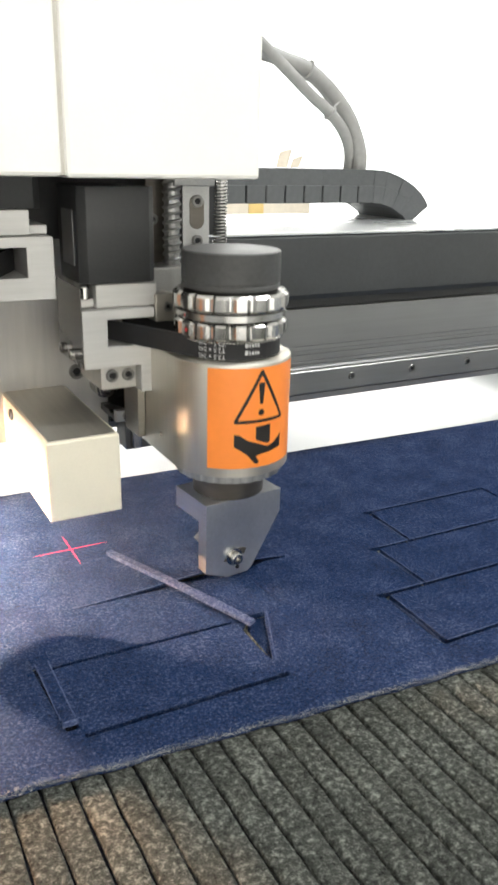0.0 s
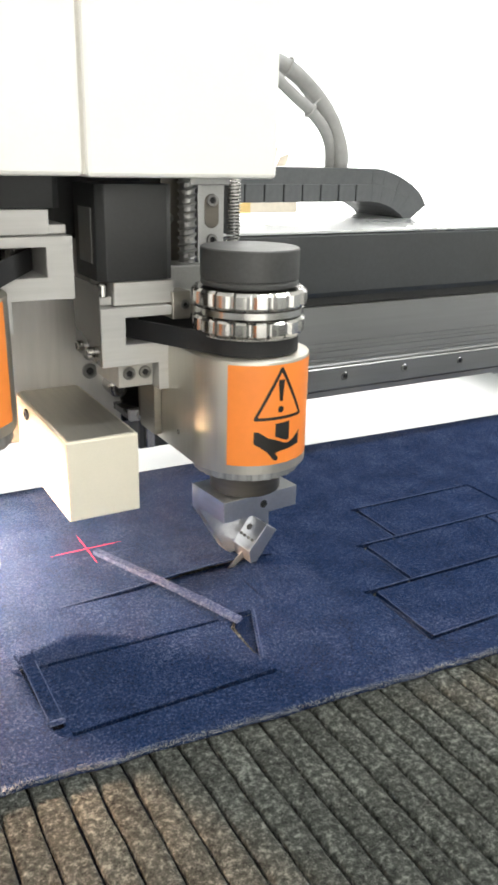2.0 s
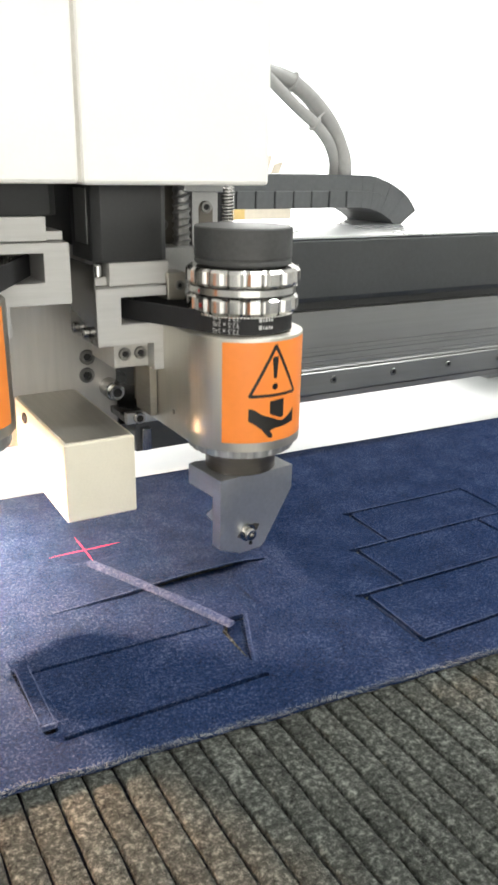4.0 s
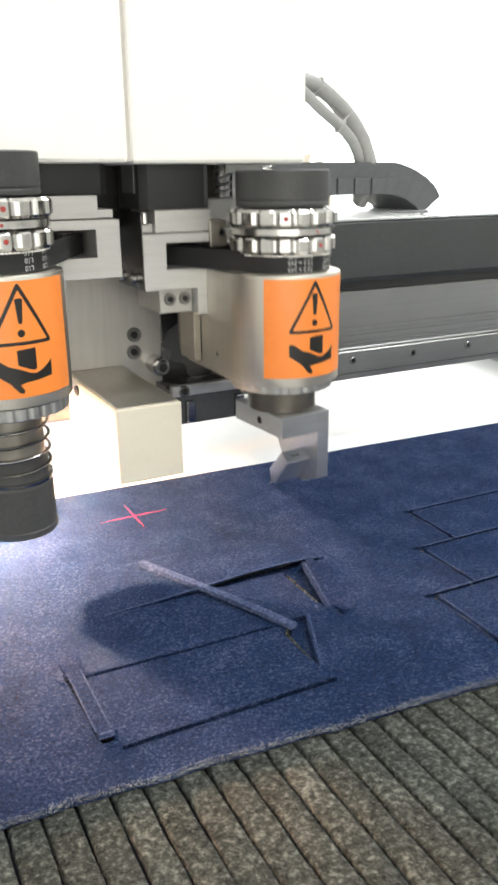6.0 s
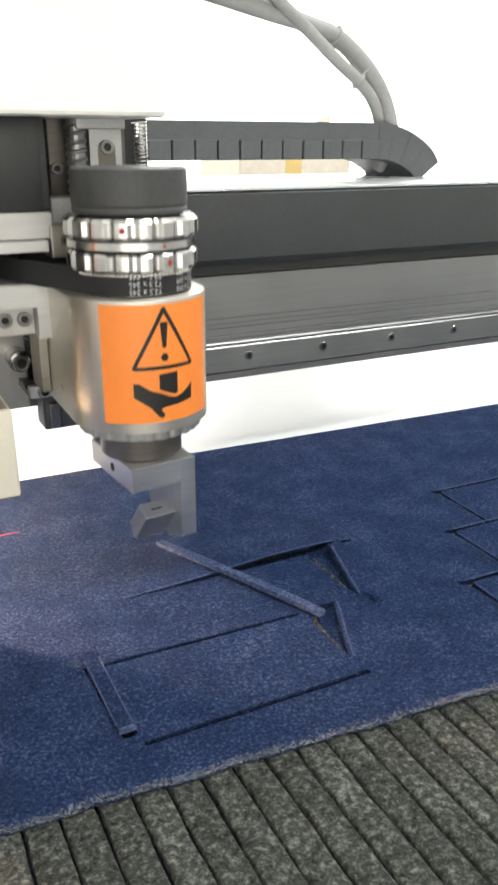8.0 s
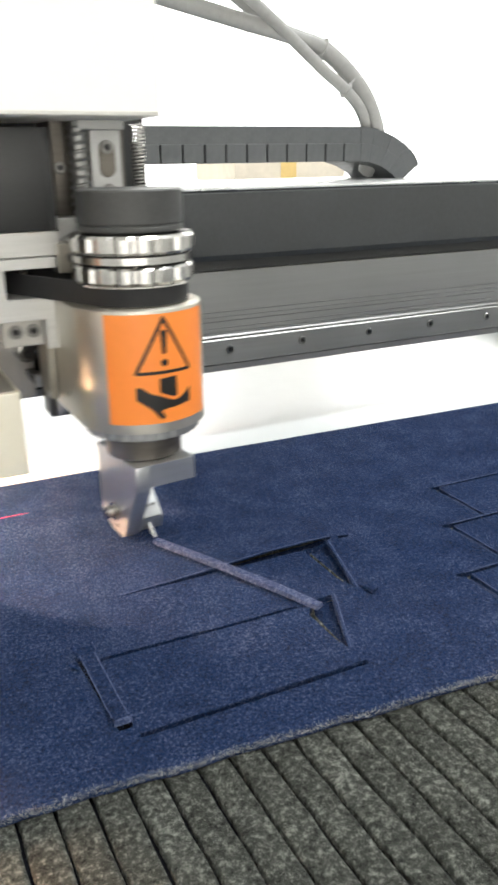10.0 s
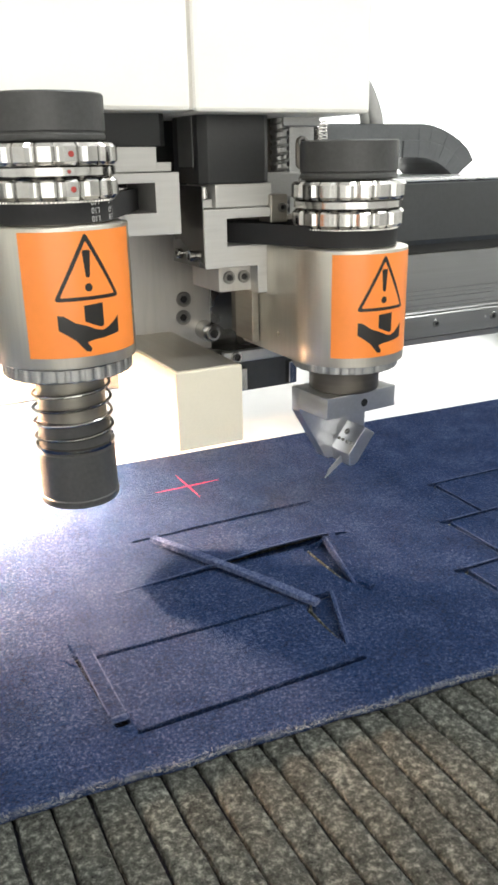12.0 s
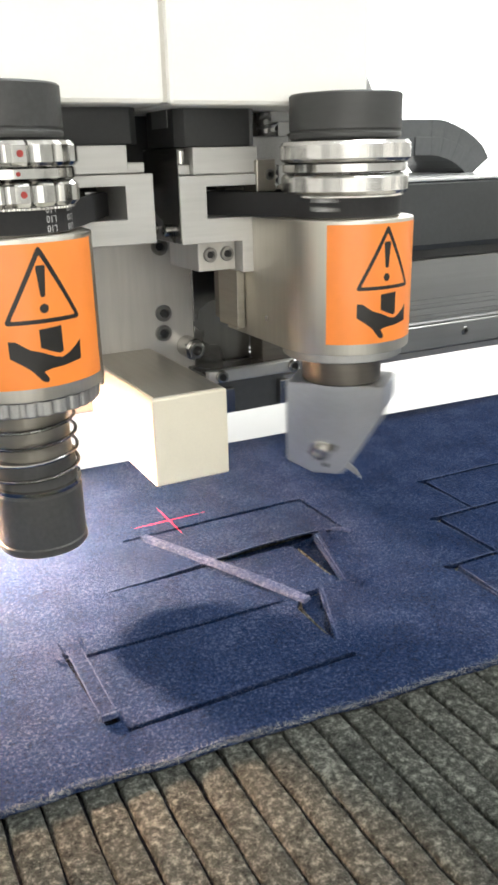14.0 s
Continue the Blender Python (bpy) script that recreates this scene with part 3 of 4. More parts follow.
def fuzz(name, mat, spots, label, lengths=(1.2, 2.8)):
    """Stray fibres: short bent ribbons lying on or leaning out of the felt."""
    rnd = random.Random(7)
    bm = bmesh.new()
    for x, y, z, lean in spots:
        a, n = rnd.uniform(0, 6.283), rnd.uniform(*lengths) / 3
        p, w = Vector((x, y, z)), rnd.uniform(0.035, 0.075)
        last = None
        for k in range(4):
            s = Vector((-math.sin(a), math.cos(a), 0)) * w * (1 - 0.25 * k)
            pair = (bm.verts.new(p - s), bm.verts.new(p + s))
            if last:
                bm.faces.new((last[0], last[1], pair[1], pair[0]))
            last = pair
            a += rnd.uniform(-0.7, 0.7)
            p = p + Vector((math.cos(a) * n, math.sin(a) * n, rnd.uniform(-0.05, 0.16) + lean * n * rnd.uniform(0, 1)))
            p.z = max(p.z, z + 0.03)
    return whole(name, bm, mat, label, "fibres", kind="stuff", smooth=0)


def fuzz_all():
    rnd = random.Random(3)
    edge = sheet_outline()[:181]
    near = []
    for a, c in zip(edge, edge[1:]):
        if -60 < a[0] < 330:
            for _ in range(95):
                t = rnd.random()
                near.append((a[0] + (c[0] - a[0]) * t, a[1] + (c[1] - a[1]) * t + rnd.gauss(-0.1, 0.7), rnd.uniform(-2.0, 0.1), 0.3))
    spread = [(rnd.uniform(-20, 560), rnd.uniform(225, 500), 0.02, 0.1) for _ in range(12000)]
    outline = {round(x / 6.667): y for x, y in edge}
    spread = [s for s in spread if s[1] > outline.get(round(s[0] / 6.667), 240) + 1]
    spread = [(x, y, z + max(relief(x, y), -0.2), lean) for x, y, z, lean in spread]
    fuzz("felt_fringe", FRINGE, near, "pale fuzzy fibres along the sheet's cut edge", (0.6, 1.7))
    fray = [(rnd.gauss(64.5, 2.2), rnd.gauss(316, 3.0), rnd.uniform(0.1, 1.5), 0.7) for _ in range(160)]
    for p, q in (((61, 318), (67, 266)), ((127, 395), (171, 301)), ((96, 357), (200, 360)), ((71, 312), (160, 309)), ((71, 261), (166, 259.5)), ((182, 309), (165, 268)), ((209, 357), (194, 306)), ((63.9, 318), (63.7, 268)), ((70.3, 318), (70.1, 268)), ((275, 342), (350, 341)), ((247, 296), (340, 294.5)), ((303, 387), (380, 385.8))):
        for _ in range(150):
            t = rnd.random()
            fray.append((p[0] + (q[0] - p[0]) * t + rnd.gauss(0, 1.4), p[1] + (q[1] - p[1]) * t + rnd.gauss(0, 1.0), rnd.uniform(0.05, 0.6), 0.5))
    fray = [(x, y, z + max(relief(x, y), 0), lean) for x, y, z, lean in fray]
    fuzz("felt_fibres", FIBRE, spread + fray, "fine pale fibres standing out of the blue felt")
    mat = [(rnd.uniform(-10, 300), rnd.uniform(120, 244), -3.35, 0.15) for _ in range(1500)]
    mat = [s for s in mat if abs((s[0] - 35.5) % PITCH - PITCH / 2) < 5.0 and s[1] < outline.get(round(s[0] / 6.667), 240)]
    fuzz("mat_fibres", MAT_FIBRE, mat, "fine pale fibres on the grey mat")


fuzz_all()


# ---- the gantry ----
def gantry():
    g = thing("gantry_beam", "aluminium gantry beam with a black cover and a linear rail", "gantry")
    x0, x1 = -900, 1395
    for x in (-895, 1350):
        part("end_support", boxes((x, x + 40, 495, 640, -13.9, 48.8), (x + 2, x + 38, 602, 638, 48.8, 126.2), bevel=0.6), GREYPAINT, g, "grey steel support under the beam")
    lower = [(488, 49), (600, 49), (600, 119), (490, 119)]
    for z, cut in ((91.0, 0.8), (87.6, 0.5), (84.4, 1.0), (79.6, 0.5), (76.6, 0.9)):
        lower += [(490, z + 0.35), (490 + cut, z + 0.2), (490 + cut, z - 0.2), (490, z - 0.35)]
    lower += [(490, 74.6), (489.0, 73.4), (491, 72.6), (491, 54), (488, 53.4)]
    part("lower_extrusion", prism(bmesh.new(), lower, x0, x1, "x"), BEAM_ALU, g, "grey anodised aluminium extrusion")
    part("slot_strip", boxes((x0, x1, 495, 600, 119.2, 126), bevel=0.2), BLACK_AND_SHADE, g, "black slot above the grey extrusion")
    upper = [(488.5, 126.4), (640, 126.4), (640, 172), (490.5, 172), (487.5, 170.5), (487, 168), (487, 130)]
    part("black_cover", prism(bmesh.new(), upper, x0, x1, "x"), BEAM_BLACK, g, "black coated front cover")
    part("top_plate", boxes((x0, x1, 489, 660, 172.1, 174), bevel=0.5), BEAM_TOP, g, "pale aluminium top plate")
    rail = [(486.7, 55), (486.7, 71.5), (487.5, 72.3), (490.8, 72.3), (490.8, 54.2), (487.5, 54.2)]
    part("linear_rail", prism(bmesh.new(), rail, x0, x1, "x"), RAIL, g, "dark steel linear guide rail")
    for k in range(-19, 18):
        screw(g, 299.6 + 59.85 * k, 487.2, 64.4, 3.3, 1.4, "rail_bolt", SCREW)
    return g


GANTRY = gantry()


def cable_chain():
    c = thing("cable_chain", "grey plastic cable drag chain looped on the beam", "cable chain")
    # the lower run of links, then the loop down to the beam
    yc = 609
    path = [(-300 + 18 * i, 202.0, 0.0) for i in range(39)]
    bend = [(393.5, 202.0, 0), (404, 200.8, 9), (418.5, 196.4, 22), (432, 189.2, 38), (441, 181.5, 56)]
    for a, b in zip(bend, bend[1:]):
        path += [tuple(p + (q - p) * k / 3 for p, q in zip(a, b)) for k in (1, 2, 3)]
    for i, (x, z, turn) in enumerate(path):
        bm = bmesh.new()
        if i < 39:
            box(bm, -9.02, 9.02, -34, 34, 0.0, 13.5, 0.12)
            box(bm, -8.4, 8.4, -35, 35, -13.5, 0.6, 0.8)
        else:
            thin = 0.2 * (i % 3)
            box(bm, -5.6, 4.6, -34.3 + thin, 34.3 - thin, 0.3, 13.2 + 0.5 * (i % 2), 0.2)
            box(bm, -5.2, 4.4, -35.2 + thin, 35.2 - thin, -13.5, 0.6, 0.3)
        link = part("chain_link", bm, CHAIN, c)
        link.matrix_basis = pose((x + 42) / 1000, yc / 1000, z / 1000, 0, turn, 0)
    return c


PIVOT = Vector((420, 580, 208))


def cables():
    made = []
    for path, r in (([(250, 574, 352), (290, 574, 325), (322, 574, 303), (344, 574, 287), (362, 574, 274), (380, 574, 262), (396, 577, 249), (408, 584, 234), (415, 594, 216), (418, 600, 200)], 4.6),
                    ([(150, 590, 334), (210, 588, 325), (262, 586, 315), (300, 583, 307), (324, 580, 302), (342, 580, 298), (361, 580, 293), (383, 580, 279), (400, 580, 263), (411, 580, 246), (418.5, 582, 228), (421, 590, 212), (421, 600, 198)], 6.2),
                    ([(270, 594, 340), (310, 594, 316), (350, 594, 299), (378, 594, 287), (400, 594, 268), (414, 594, 250), (424, 594, 234), (432, 598, 218), (436, 604, 200)], 4.6)):
        ps = [Vector(p) for p in path]
        fine = []
        for i in range(len(ps) - 1):
            a, b, c_, d = ps[max(i - 1, 0)], ps[i], ps[i + 1], ps[min(i + 2, len(ps) - 1)]
            for k in range(6):
                t = k / 6
                fine.append(0.5 * ((2 * b) + (c_ - a) * t + (2 * a - 5 * b + 4 * c_ - d) * t * t + (3 * b - a - 3 * c_ + d) * t ** 3))
        fine.append(ps[-1])
        fine = [p - PIVOT for p in fine]
        made.append(whole("cable", sweep(bmesh.new(), fine, r, 14), CABLE, "thick grey cable arching into the drag chain", "cable", "cables to the head", smooth=60))
        if r > 5 or path[0][0] == 250:
            k = 6 if r > 5 else 5
            at, tail = Vector(path[k]) - PIVOT, 9 if r > 5 else -8
            d = (Vector(path[k + 1]) - Vector(path[k - 1])).normalized()
            e = Vector((0, 1, 0)).cross(d).normalized()
            ring = [at + (e * math.cos(a) + Vector((0, 1, 0)) * math.sin(a)) * (r + 0.8) for a in [2 * math.pi * i / 20 for i in range(21)]]
            bm = sweep(bmesh.new(), ring, 1.1, 6)
            sweep(bm, [at + e * (math.copysign(r + 0.4, tail)), at + e * (math.copysign(r, tail) + tail) + d * 2], 0.9, 6)
            part("cable_tie", bm, CABLE, made[-1], "thin plastic cable tie", 60)
    return made


CHAIN_RUN = cable_chain()
CABLES = cables()


# ---- the cutting head ----
def led_dome():
    bm = bmesh.new()
    lathe(bm, [(7.5, 0), (7.3, -1.4), (6.0, -2.8), (2.6, -3.4)], segs=24)
    return bm


def head():
    h = thing("cutter_carriage", "white covered cutter carriage on the gantry beam", "carriage")
    part("cover", boxes((-190, 109.3, 385, 476, 212.8, 352), bevel=2.2), COVER, h, "white painted sheet metal cover")
    part("cover", boxes((111.2, 215.2, 384.6, 476, 212.3, 352), bevel=2.2), COVER, h, "white painted sheet metal cover")
    part("cover_seam", boxes((108.5, 113, 387.2, 476, 213.6, 351), bevel=0.2), SEAM, h, "pale grey seam between the covers")
    part("back_plate", boxes((-70, 158, 478, 485, 52, 216), bevel=1.4), PLATE, h, "ground steel carriage plate")
    # panel with the deep recess's shade put into its colour
    part("recess_panel", boxes((158.2, 196, 479, 485, 56, 176), bevel=0.5), STEEL_AND_SHADE, h, "panel whose dark colour puts shade into the recess")
    # black panel added for the dim space under the covers
    part("inner_panel", boxes((-70, 236, 470, 477.6, 176, 216), bevel=0.6), BLACK_AND_SHADE, h, "panel whose dark colour puts shade under the covers")
    part("top_clamp", boxes((183, 208, 424, 440, 207.5, 213.5), bevel=0.6), BEAD, h)
    # instrument housing with the laser pointer
    ho = part("instrument_housing", boxes((90.8, 130.2, 377, 478, 40.6, 84.6), bevel=1.0), CREAM, h, "cream painted box housing the laser pointer")
    part("housing_lid", boxes((92.6, 128.4, 378.8, 478, 84.65, 85.1), bevel=0.1), LID, ho, "bare metal lid")
    s = screw(ho, 90.6, 452, 78.4, 3.4, 1.6)
    s.rotation_euler = (0, 0, radians(-90))
    for x, z in ((138.3, 105.2), (137.6, 93.4), (138.2, 143.5)):
        screw(h, x, 478, z, 4.9, 2.4)
    # lead screw, slotted plate, pull spring
    part("lead_screw", sweep(sweep(bmesh.new(), [(183.8, 430, 150), (183.8, 430, 212)], 4.4, 16), helix(183.8, 430, 4.5, 151, 211, 14), 1.1, 6), RAIL, h, "steel lead screw")
    bm = boxes((191, 208, 431, 436, 150, 212), bevel=0.6)
    part("slotted_plate", bm, BEAD, h, "aluminium plate with an oval slot")
    bm = bmesh.new()
    out = [(199.8 + 4.6 * math.cos(a), (198 if math.sin(a) > 0 else 188) + 4.6 * math.sin(a)) for a in [2 * math.pi * i / 28 for i in range(28)]]
    prism(bm, out, 430.4, 431.5, "y", 0.3)
    part("slot", bm, DARKSTEEL, h, "dark oval slot")
    screw(h, 199.8, 430.4, 199, 3.6, 1.0)
    screw(h, 199.8, 431, 177, 3.4, 2.0)
    part("pull_spring", sweep(bmesh.new(), helix(224.4, 450, 3.9, 150, 211.5, 32, 10), 0.62, 5), STEEL, h, "coiled steel pull spring", 60)
    part("slide_column", boxes((172, 184, 440, 478, 150, 213), bevel=0.6), DARKSTEEL, h)
    screw(h, 175.6, 440, 188.8, 3.2, 2.2)
    part("slide_rail", boxes((196, 220, 462, 478, 60, 213), bevel=0.6), DARKSTEEL, h)
    # lower stop below the sliding unit
    part("lower_stop", boxes((152, 211, 446, 451, 66.5, 74.0), bevel=0.8), BLADE, h, "bright ground steel stop bar")
    part("stop_plate", boxes((152, 211, 451.2, 476, 67.0, 71.5), bevel=0.4), STEEL_AND_SHADE, h, "dark polished plate behind the stop bar")
    part("stop_block", boxes((160, 206, 452, 470, 45, 66), bevel=1.2), CHAIN, h, "dark block under the stop")
    for x in (160, 208.5):
        screw(h, x, 446.2, 70.5, 3.8, 2.6, mat=STEEL)
    for x in (166, 203):
        part("stop_foot", boxes((x - 3, x + 3, 447, 453, 47, 62), bevel=0.6), STEEL, h)
    bm = lathe(bmesh.new(), [(6.2, 0), (6.4, 0.6), (6.4, 13), (5.8, 14)], segs=28)
    for v in bm.verts:
        v.co = (v.co.x + 152, 478 - v.co.z, v.co.y + 84)
    part("spacer", bm, STEEL, h)
    screw(h, 152, 464, 84, 5.0, 3.4, mat=STEEL)
    # work light behind the second tool
    part("lamp_body", boxes((-44, -18, 450, 478, 84, 100), bevel=2), GREYPAINT, h, "grey body of the work light")
    # hidden plate added to keep the light off the near felt and mat
    hood = part("light_blocker", boxes((-30, 34, -0.8, 0.8, 70.5, 84), bevel=0.2), GREYPAINT, h, "hidden plate added to cut off the work light")
    hood.matrix_basis = pose(-0.0440, 0.4476, 0, 0, 0, -54)
    # hidden ring added to cut the light that leaves sideways
    bm = lathe(bmesh.new(), [(8.4, 1), (8.4, -2.9), (9.2, -2.9), (9.2, 1)], segs=32, closed=True)
    s = part("beam_cut_ring", bm, GREYPAINT, h, "hidden ring added to narrow the work light's beam")
    s.matrix_basis = pose(-0.031, 0.457, 0.0834, -5, 0, 0)
    d = part("lamp_lens", led_dome(), LEDMAT, h, "glowing white work light", 60)
    d.matrix_basis = pose(-0.031, 0.457, 0.0834, -5, 0, 0)
    return h


HEAD = head()


# glowing strips above the felt stand in for the projected laser light
def laser_cross():
    bm = bmesh.new()
    for a, long in ((0, 22), (90, 20)):
        b2 = bmesh.new()
        prism(b2, [(-long, 0), (-long * 0.5, -0.24), (long * 0.5, -0.24), (long, 0), (long * 0.5, 0.24), (-long * 0.5, 0.24)], 0.12, 0.2)
        bmesh.ops.rotate(b2, cent=(0, 0, 0), matrix=Matrix.Rotation(radians(a), 3, "Z"), verts=b2.verts[:])
        bmesh.ops.translate(b2, vec=(112.0, 420.0, 0.1 + a / 900), verts=b2.verts[:])
        me = bpy.data.meshes.new("line")
        b2.to_mesh(me)
        b2.free()
        bm.from_mesh(me)
        bpy.data.meshes.remove(me)
    return whole("laser_cross", bm, LASER, "thin glowing red strips standing in for the laser cross", "laser light", smooth=0)


CROSS = laser_cross()


# ---- the tool units ----
AX, AY, R = 188.3, 364.3, 32.5
LX = 224.6


SCALLOP, GROOVE = (0.2, 0.85, 1.0, 0.85, 0.2, 0, 0, 0), (0.45, 0.9, 1.0, 0.9, 0.45, 0, 0, 0, 0, 0, 0, 0)


def ribbed(bm, cx, cy, r, z0, z1, lobes, depth=1.0, chamfer=0.8, wave=SCALLOP):
    per = len(wave)
    plan = []
    for i in range(lobes * per):
        k = i % per
        plan.append((2 * math.pi * i / (lobes * per), -depth * wave[k]))
    rings = [[bm.verts.new((cx + (r + d - c) * math.cos(a), cy + (r + d - c) * math.sin(a), z)) for a, d in plan]
             for z, c in ((z0, chamfer), (z0 + chamfer, 0), (z1 - chamfer, 0), (z1, chamfer))]
    for a, b in zip(rings, rings[1:]):
        for i in range(len(plan)):
            j = (i + 1) % len(plan)
            bm.faces.new((a[i], a[j], b[j], b[i]))
    bm.faces.new(list(reversed(rings[0]))), bm.faces.new(rings[-1])
    return bm


def knurled(bm, cx, cy, r, z0, z1, around=96, rows=10, depth=0.34):
    """A grip with fine diamond points between two plain chamfers."""
    heights = [(z0, -0.7)] + [(z0 + 0.7 + (z1 - z0 - 1.4) * j / rows, None) for j in range(rows + 1)] + [(z1, -0.7)]
    rings = []
    for j, (z, inset) in enumerate(heights):
        rings.append([])
        for i in range(around):
            a = 2 * math.pi * i / around
            q = r + (inset if inset is not None else -depth * ((i + j) % 2))
            rings[-1].append(bm.verts.new((cx + q * math.cos(a), cy + q * math.sin(a), z)))
    for a, b in zip(rings, rings[1:]):
        for i in range(around):
            k = (i + 1) % around
            bm.faces.new((a[i], a[k], b[k], b[i]))
    bm.faces.new(list(reversed(rings[0]))), bm.faces.new(rings[-1])
    return bm


def on_barrel(bm, cx, cy, r, middle):
    """Lay flat artwork (s, 0, z) round a barrel, s measured along its skin from the angle middle."""
    for v in bm.verts:
        a = middle + v.co.x / r
        v.co = (cx + r * math.cos(a), cy + r * math.sin(a), v.co.z)
    return bm


def flat(bm, pts):
    """Fill an outline and divide it finely, so that it can follow a barrel."""
    bm.faces.new([bm.verts.new((s, 0, z)) for s, z in pts])
    bmesh.ops.triangulate(bm, faces=bm.faces[:])
    for _ in range(5):
        long = [e for e in bm.edges if e.calc_length() > 1.8]
        if not long:
            break
        bmesh.ops.subdivide_edges(bm, edges=long, cuts=1)
        bmesh.ops.triangulate(bm, faces=[g for g in bm.faces if len(g.verts) > 3])
    return bm


def rounded(pts, r, n=4):
    out = []
    for i, p in enumerate(pts):
        a, b, c = Vector(pts[i - 1]), Vector(p), Vector(pts[(i + 1) % len(pts)])
        u, w = (a - b).normalized() * r, (c - b).normalized() * r
        for k in range(n + 1):
            t = k / n
            out.append(tuple((b + u) * (1 - t) ** 2 + b * 2 * t * (1 - t) + (b + w) * t * t))
    return out


def sticker(parent, cx, cy, dz, angle):
    mid = radians(angle)
    bm = bmesh.new()
    cols = [[bm.verts.new((-28.4 + 56.8 * i / 40, 0, z)) for z in (72.2, 125.4)] for i in range(41)]
    for a, b in zip(cols, cols[1:]):
        bm.faces.new((a[0], b[0], b[1], a[1]))
    on_barrel(bm, cx, cy, R + 0.12, mid)
    bmesh.ops.translate(bm, vec=(0, 0, dz), verts=bm.verts[:])
    st = part("warning_sticker", bm, ORANGE, parent, "orange warning sticker with a crushing hazard sign")

    def ink(name, bm2):
        on_barrel(bm2, cx, cy, R + 0.22, mid)
        bmesh.ops.translate(bm2, vec=(0, 0, dz), verts=bm2.verts[:])
        part(name, bm2, BLACKINK, st)

    outer = rounded([(0, 125.2), (-15.6, 96.6), (15.6, 96.6)], 2.4)
    inner = rounded([(0, 121.4), (-12.9, 98.2), (12.9, 98.2)], 0.8)
    bm = bmesh.new()
    a, b = [], []
    for loop, keep in ((outer, a), (inner, b)):
        n = len(loop)
        for i in range(n):
            p, q = Vector(loop[i]), Vector(loop[(i + 1) % n])
            steps = 8 if (p - q).length > 6 else 1
            keep += [bm.verts.new((*(p.lerp(q, k / steps)).to_tuple()[:1], 0, p.lerp(q, k / steps).y)) for k in range(steps)]
    for i in range(len(a)):
        j = (i + 1) % len(a)
        bm.faces.new((a[i], a[j], b[j], b[i]))
    ink("triangle_outline", bm)
    ink("exclamation_bar", flat(bmesh.new(), rounded([(-1.9, 117.6), (1.9, 117.6), (0.9, 106.2), (-0.9, 106.2)], 0.8)))
    ink("exclamation_dot", flat(bmesh.new(), [(1.75 * math.cos(i * 0.349), 102.0 + 1.75 * math.sin(i * 0.349)) for i in range(18)]))
    ink("press_symbol", flat(bmesh.new(), [(-2.9, 94.4), (1.4, 94.7), (6.0, 95.0), (6.0, 85.2), (4.4, 84.6), (1.6, 85.6), (-2.9, 87.6)]))
    ink("hand_symbol", flat(bmesh.new(), [(-14.6, 90.8), (-14.6, 84.4), (-10.8, 82.0), (-7.3, 79.4), (-5.0, 76.6), (-3.3, 74.6), (-1.4, 74.2), (-0.8, 75.6), (-2.6, 78.4), (0.5, 79.3), (5.5, 79.6), (14.0, 80.8),
                                              (14.2, 88.4), (12.2, 86.6), (8.4, 84.2), (5.2, 83.0), (2.4, 83.6), (-2.6, 85.8), (-7.0, 87.2), (-12.0, 90.6)]))
    return st


def writing(text, size, cx, cy, r, middle, z, parent, upside=False):
    """Raised lettering round the belt, in millimetres."""
    cu = bpy.data.curves.new("text", "FONT")
    cu.body, cu.size, cu.align_x, cu.align_y = text, size, "CENTER", "CENTER"
    ob = new("text", cu)
    me = bpy.data.meshes.new_from_object(ob.evaluated_get(bpy.context.evaluated_depsgraph_get()))
    bpy.data.objects.remove(ob)
    bpy.data.curves.remove(cu)
    bm = bmesh.new()
    bm.from_mesh(me)
    bpy.data.meshes.remove(me)
    sgn = -1 if upside else 1
    for v in bm.verts:
        v.co = (sgn * v.co.x, 0, z + sgn * v.co.y)
    on_barrel(bm, cx, cy, r, middle)
    part("lettering", bm, PRINT, parent, "pale printed lettering")


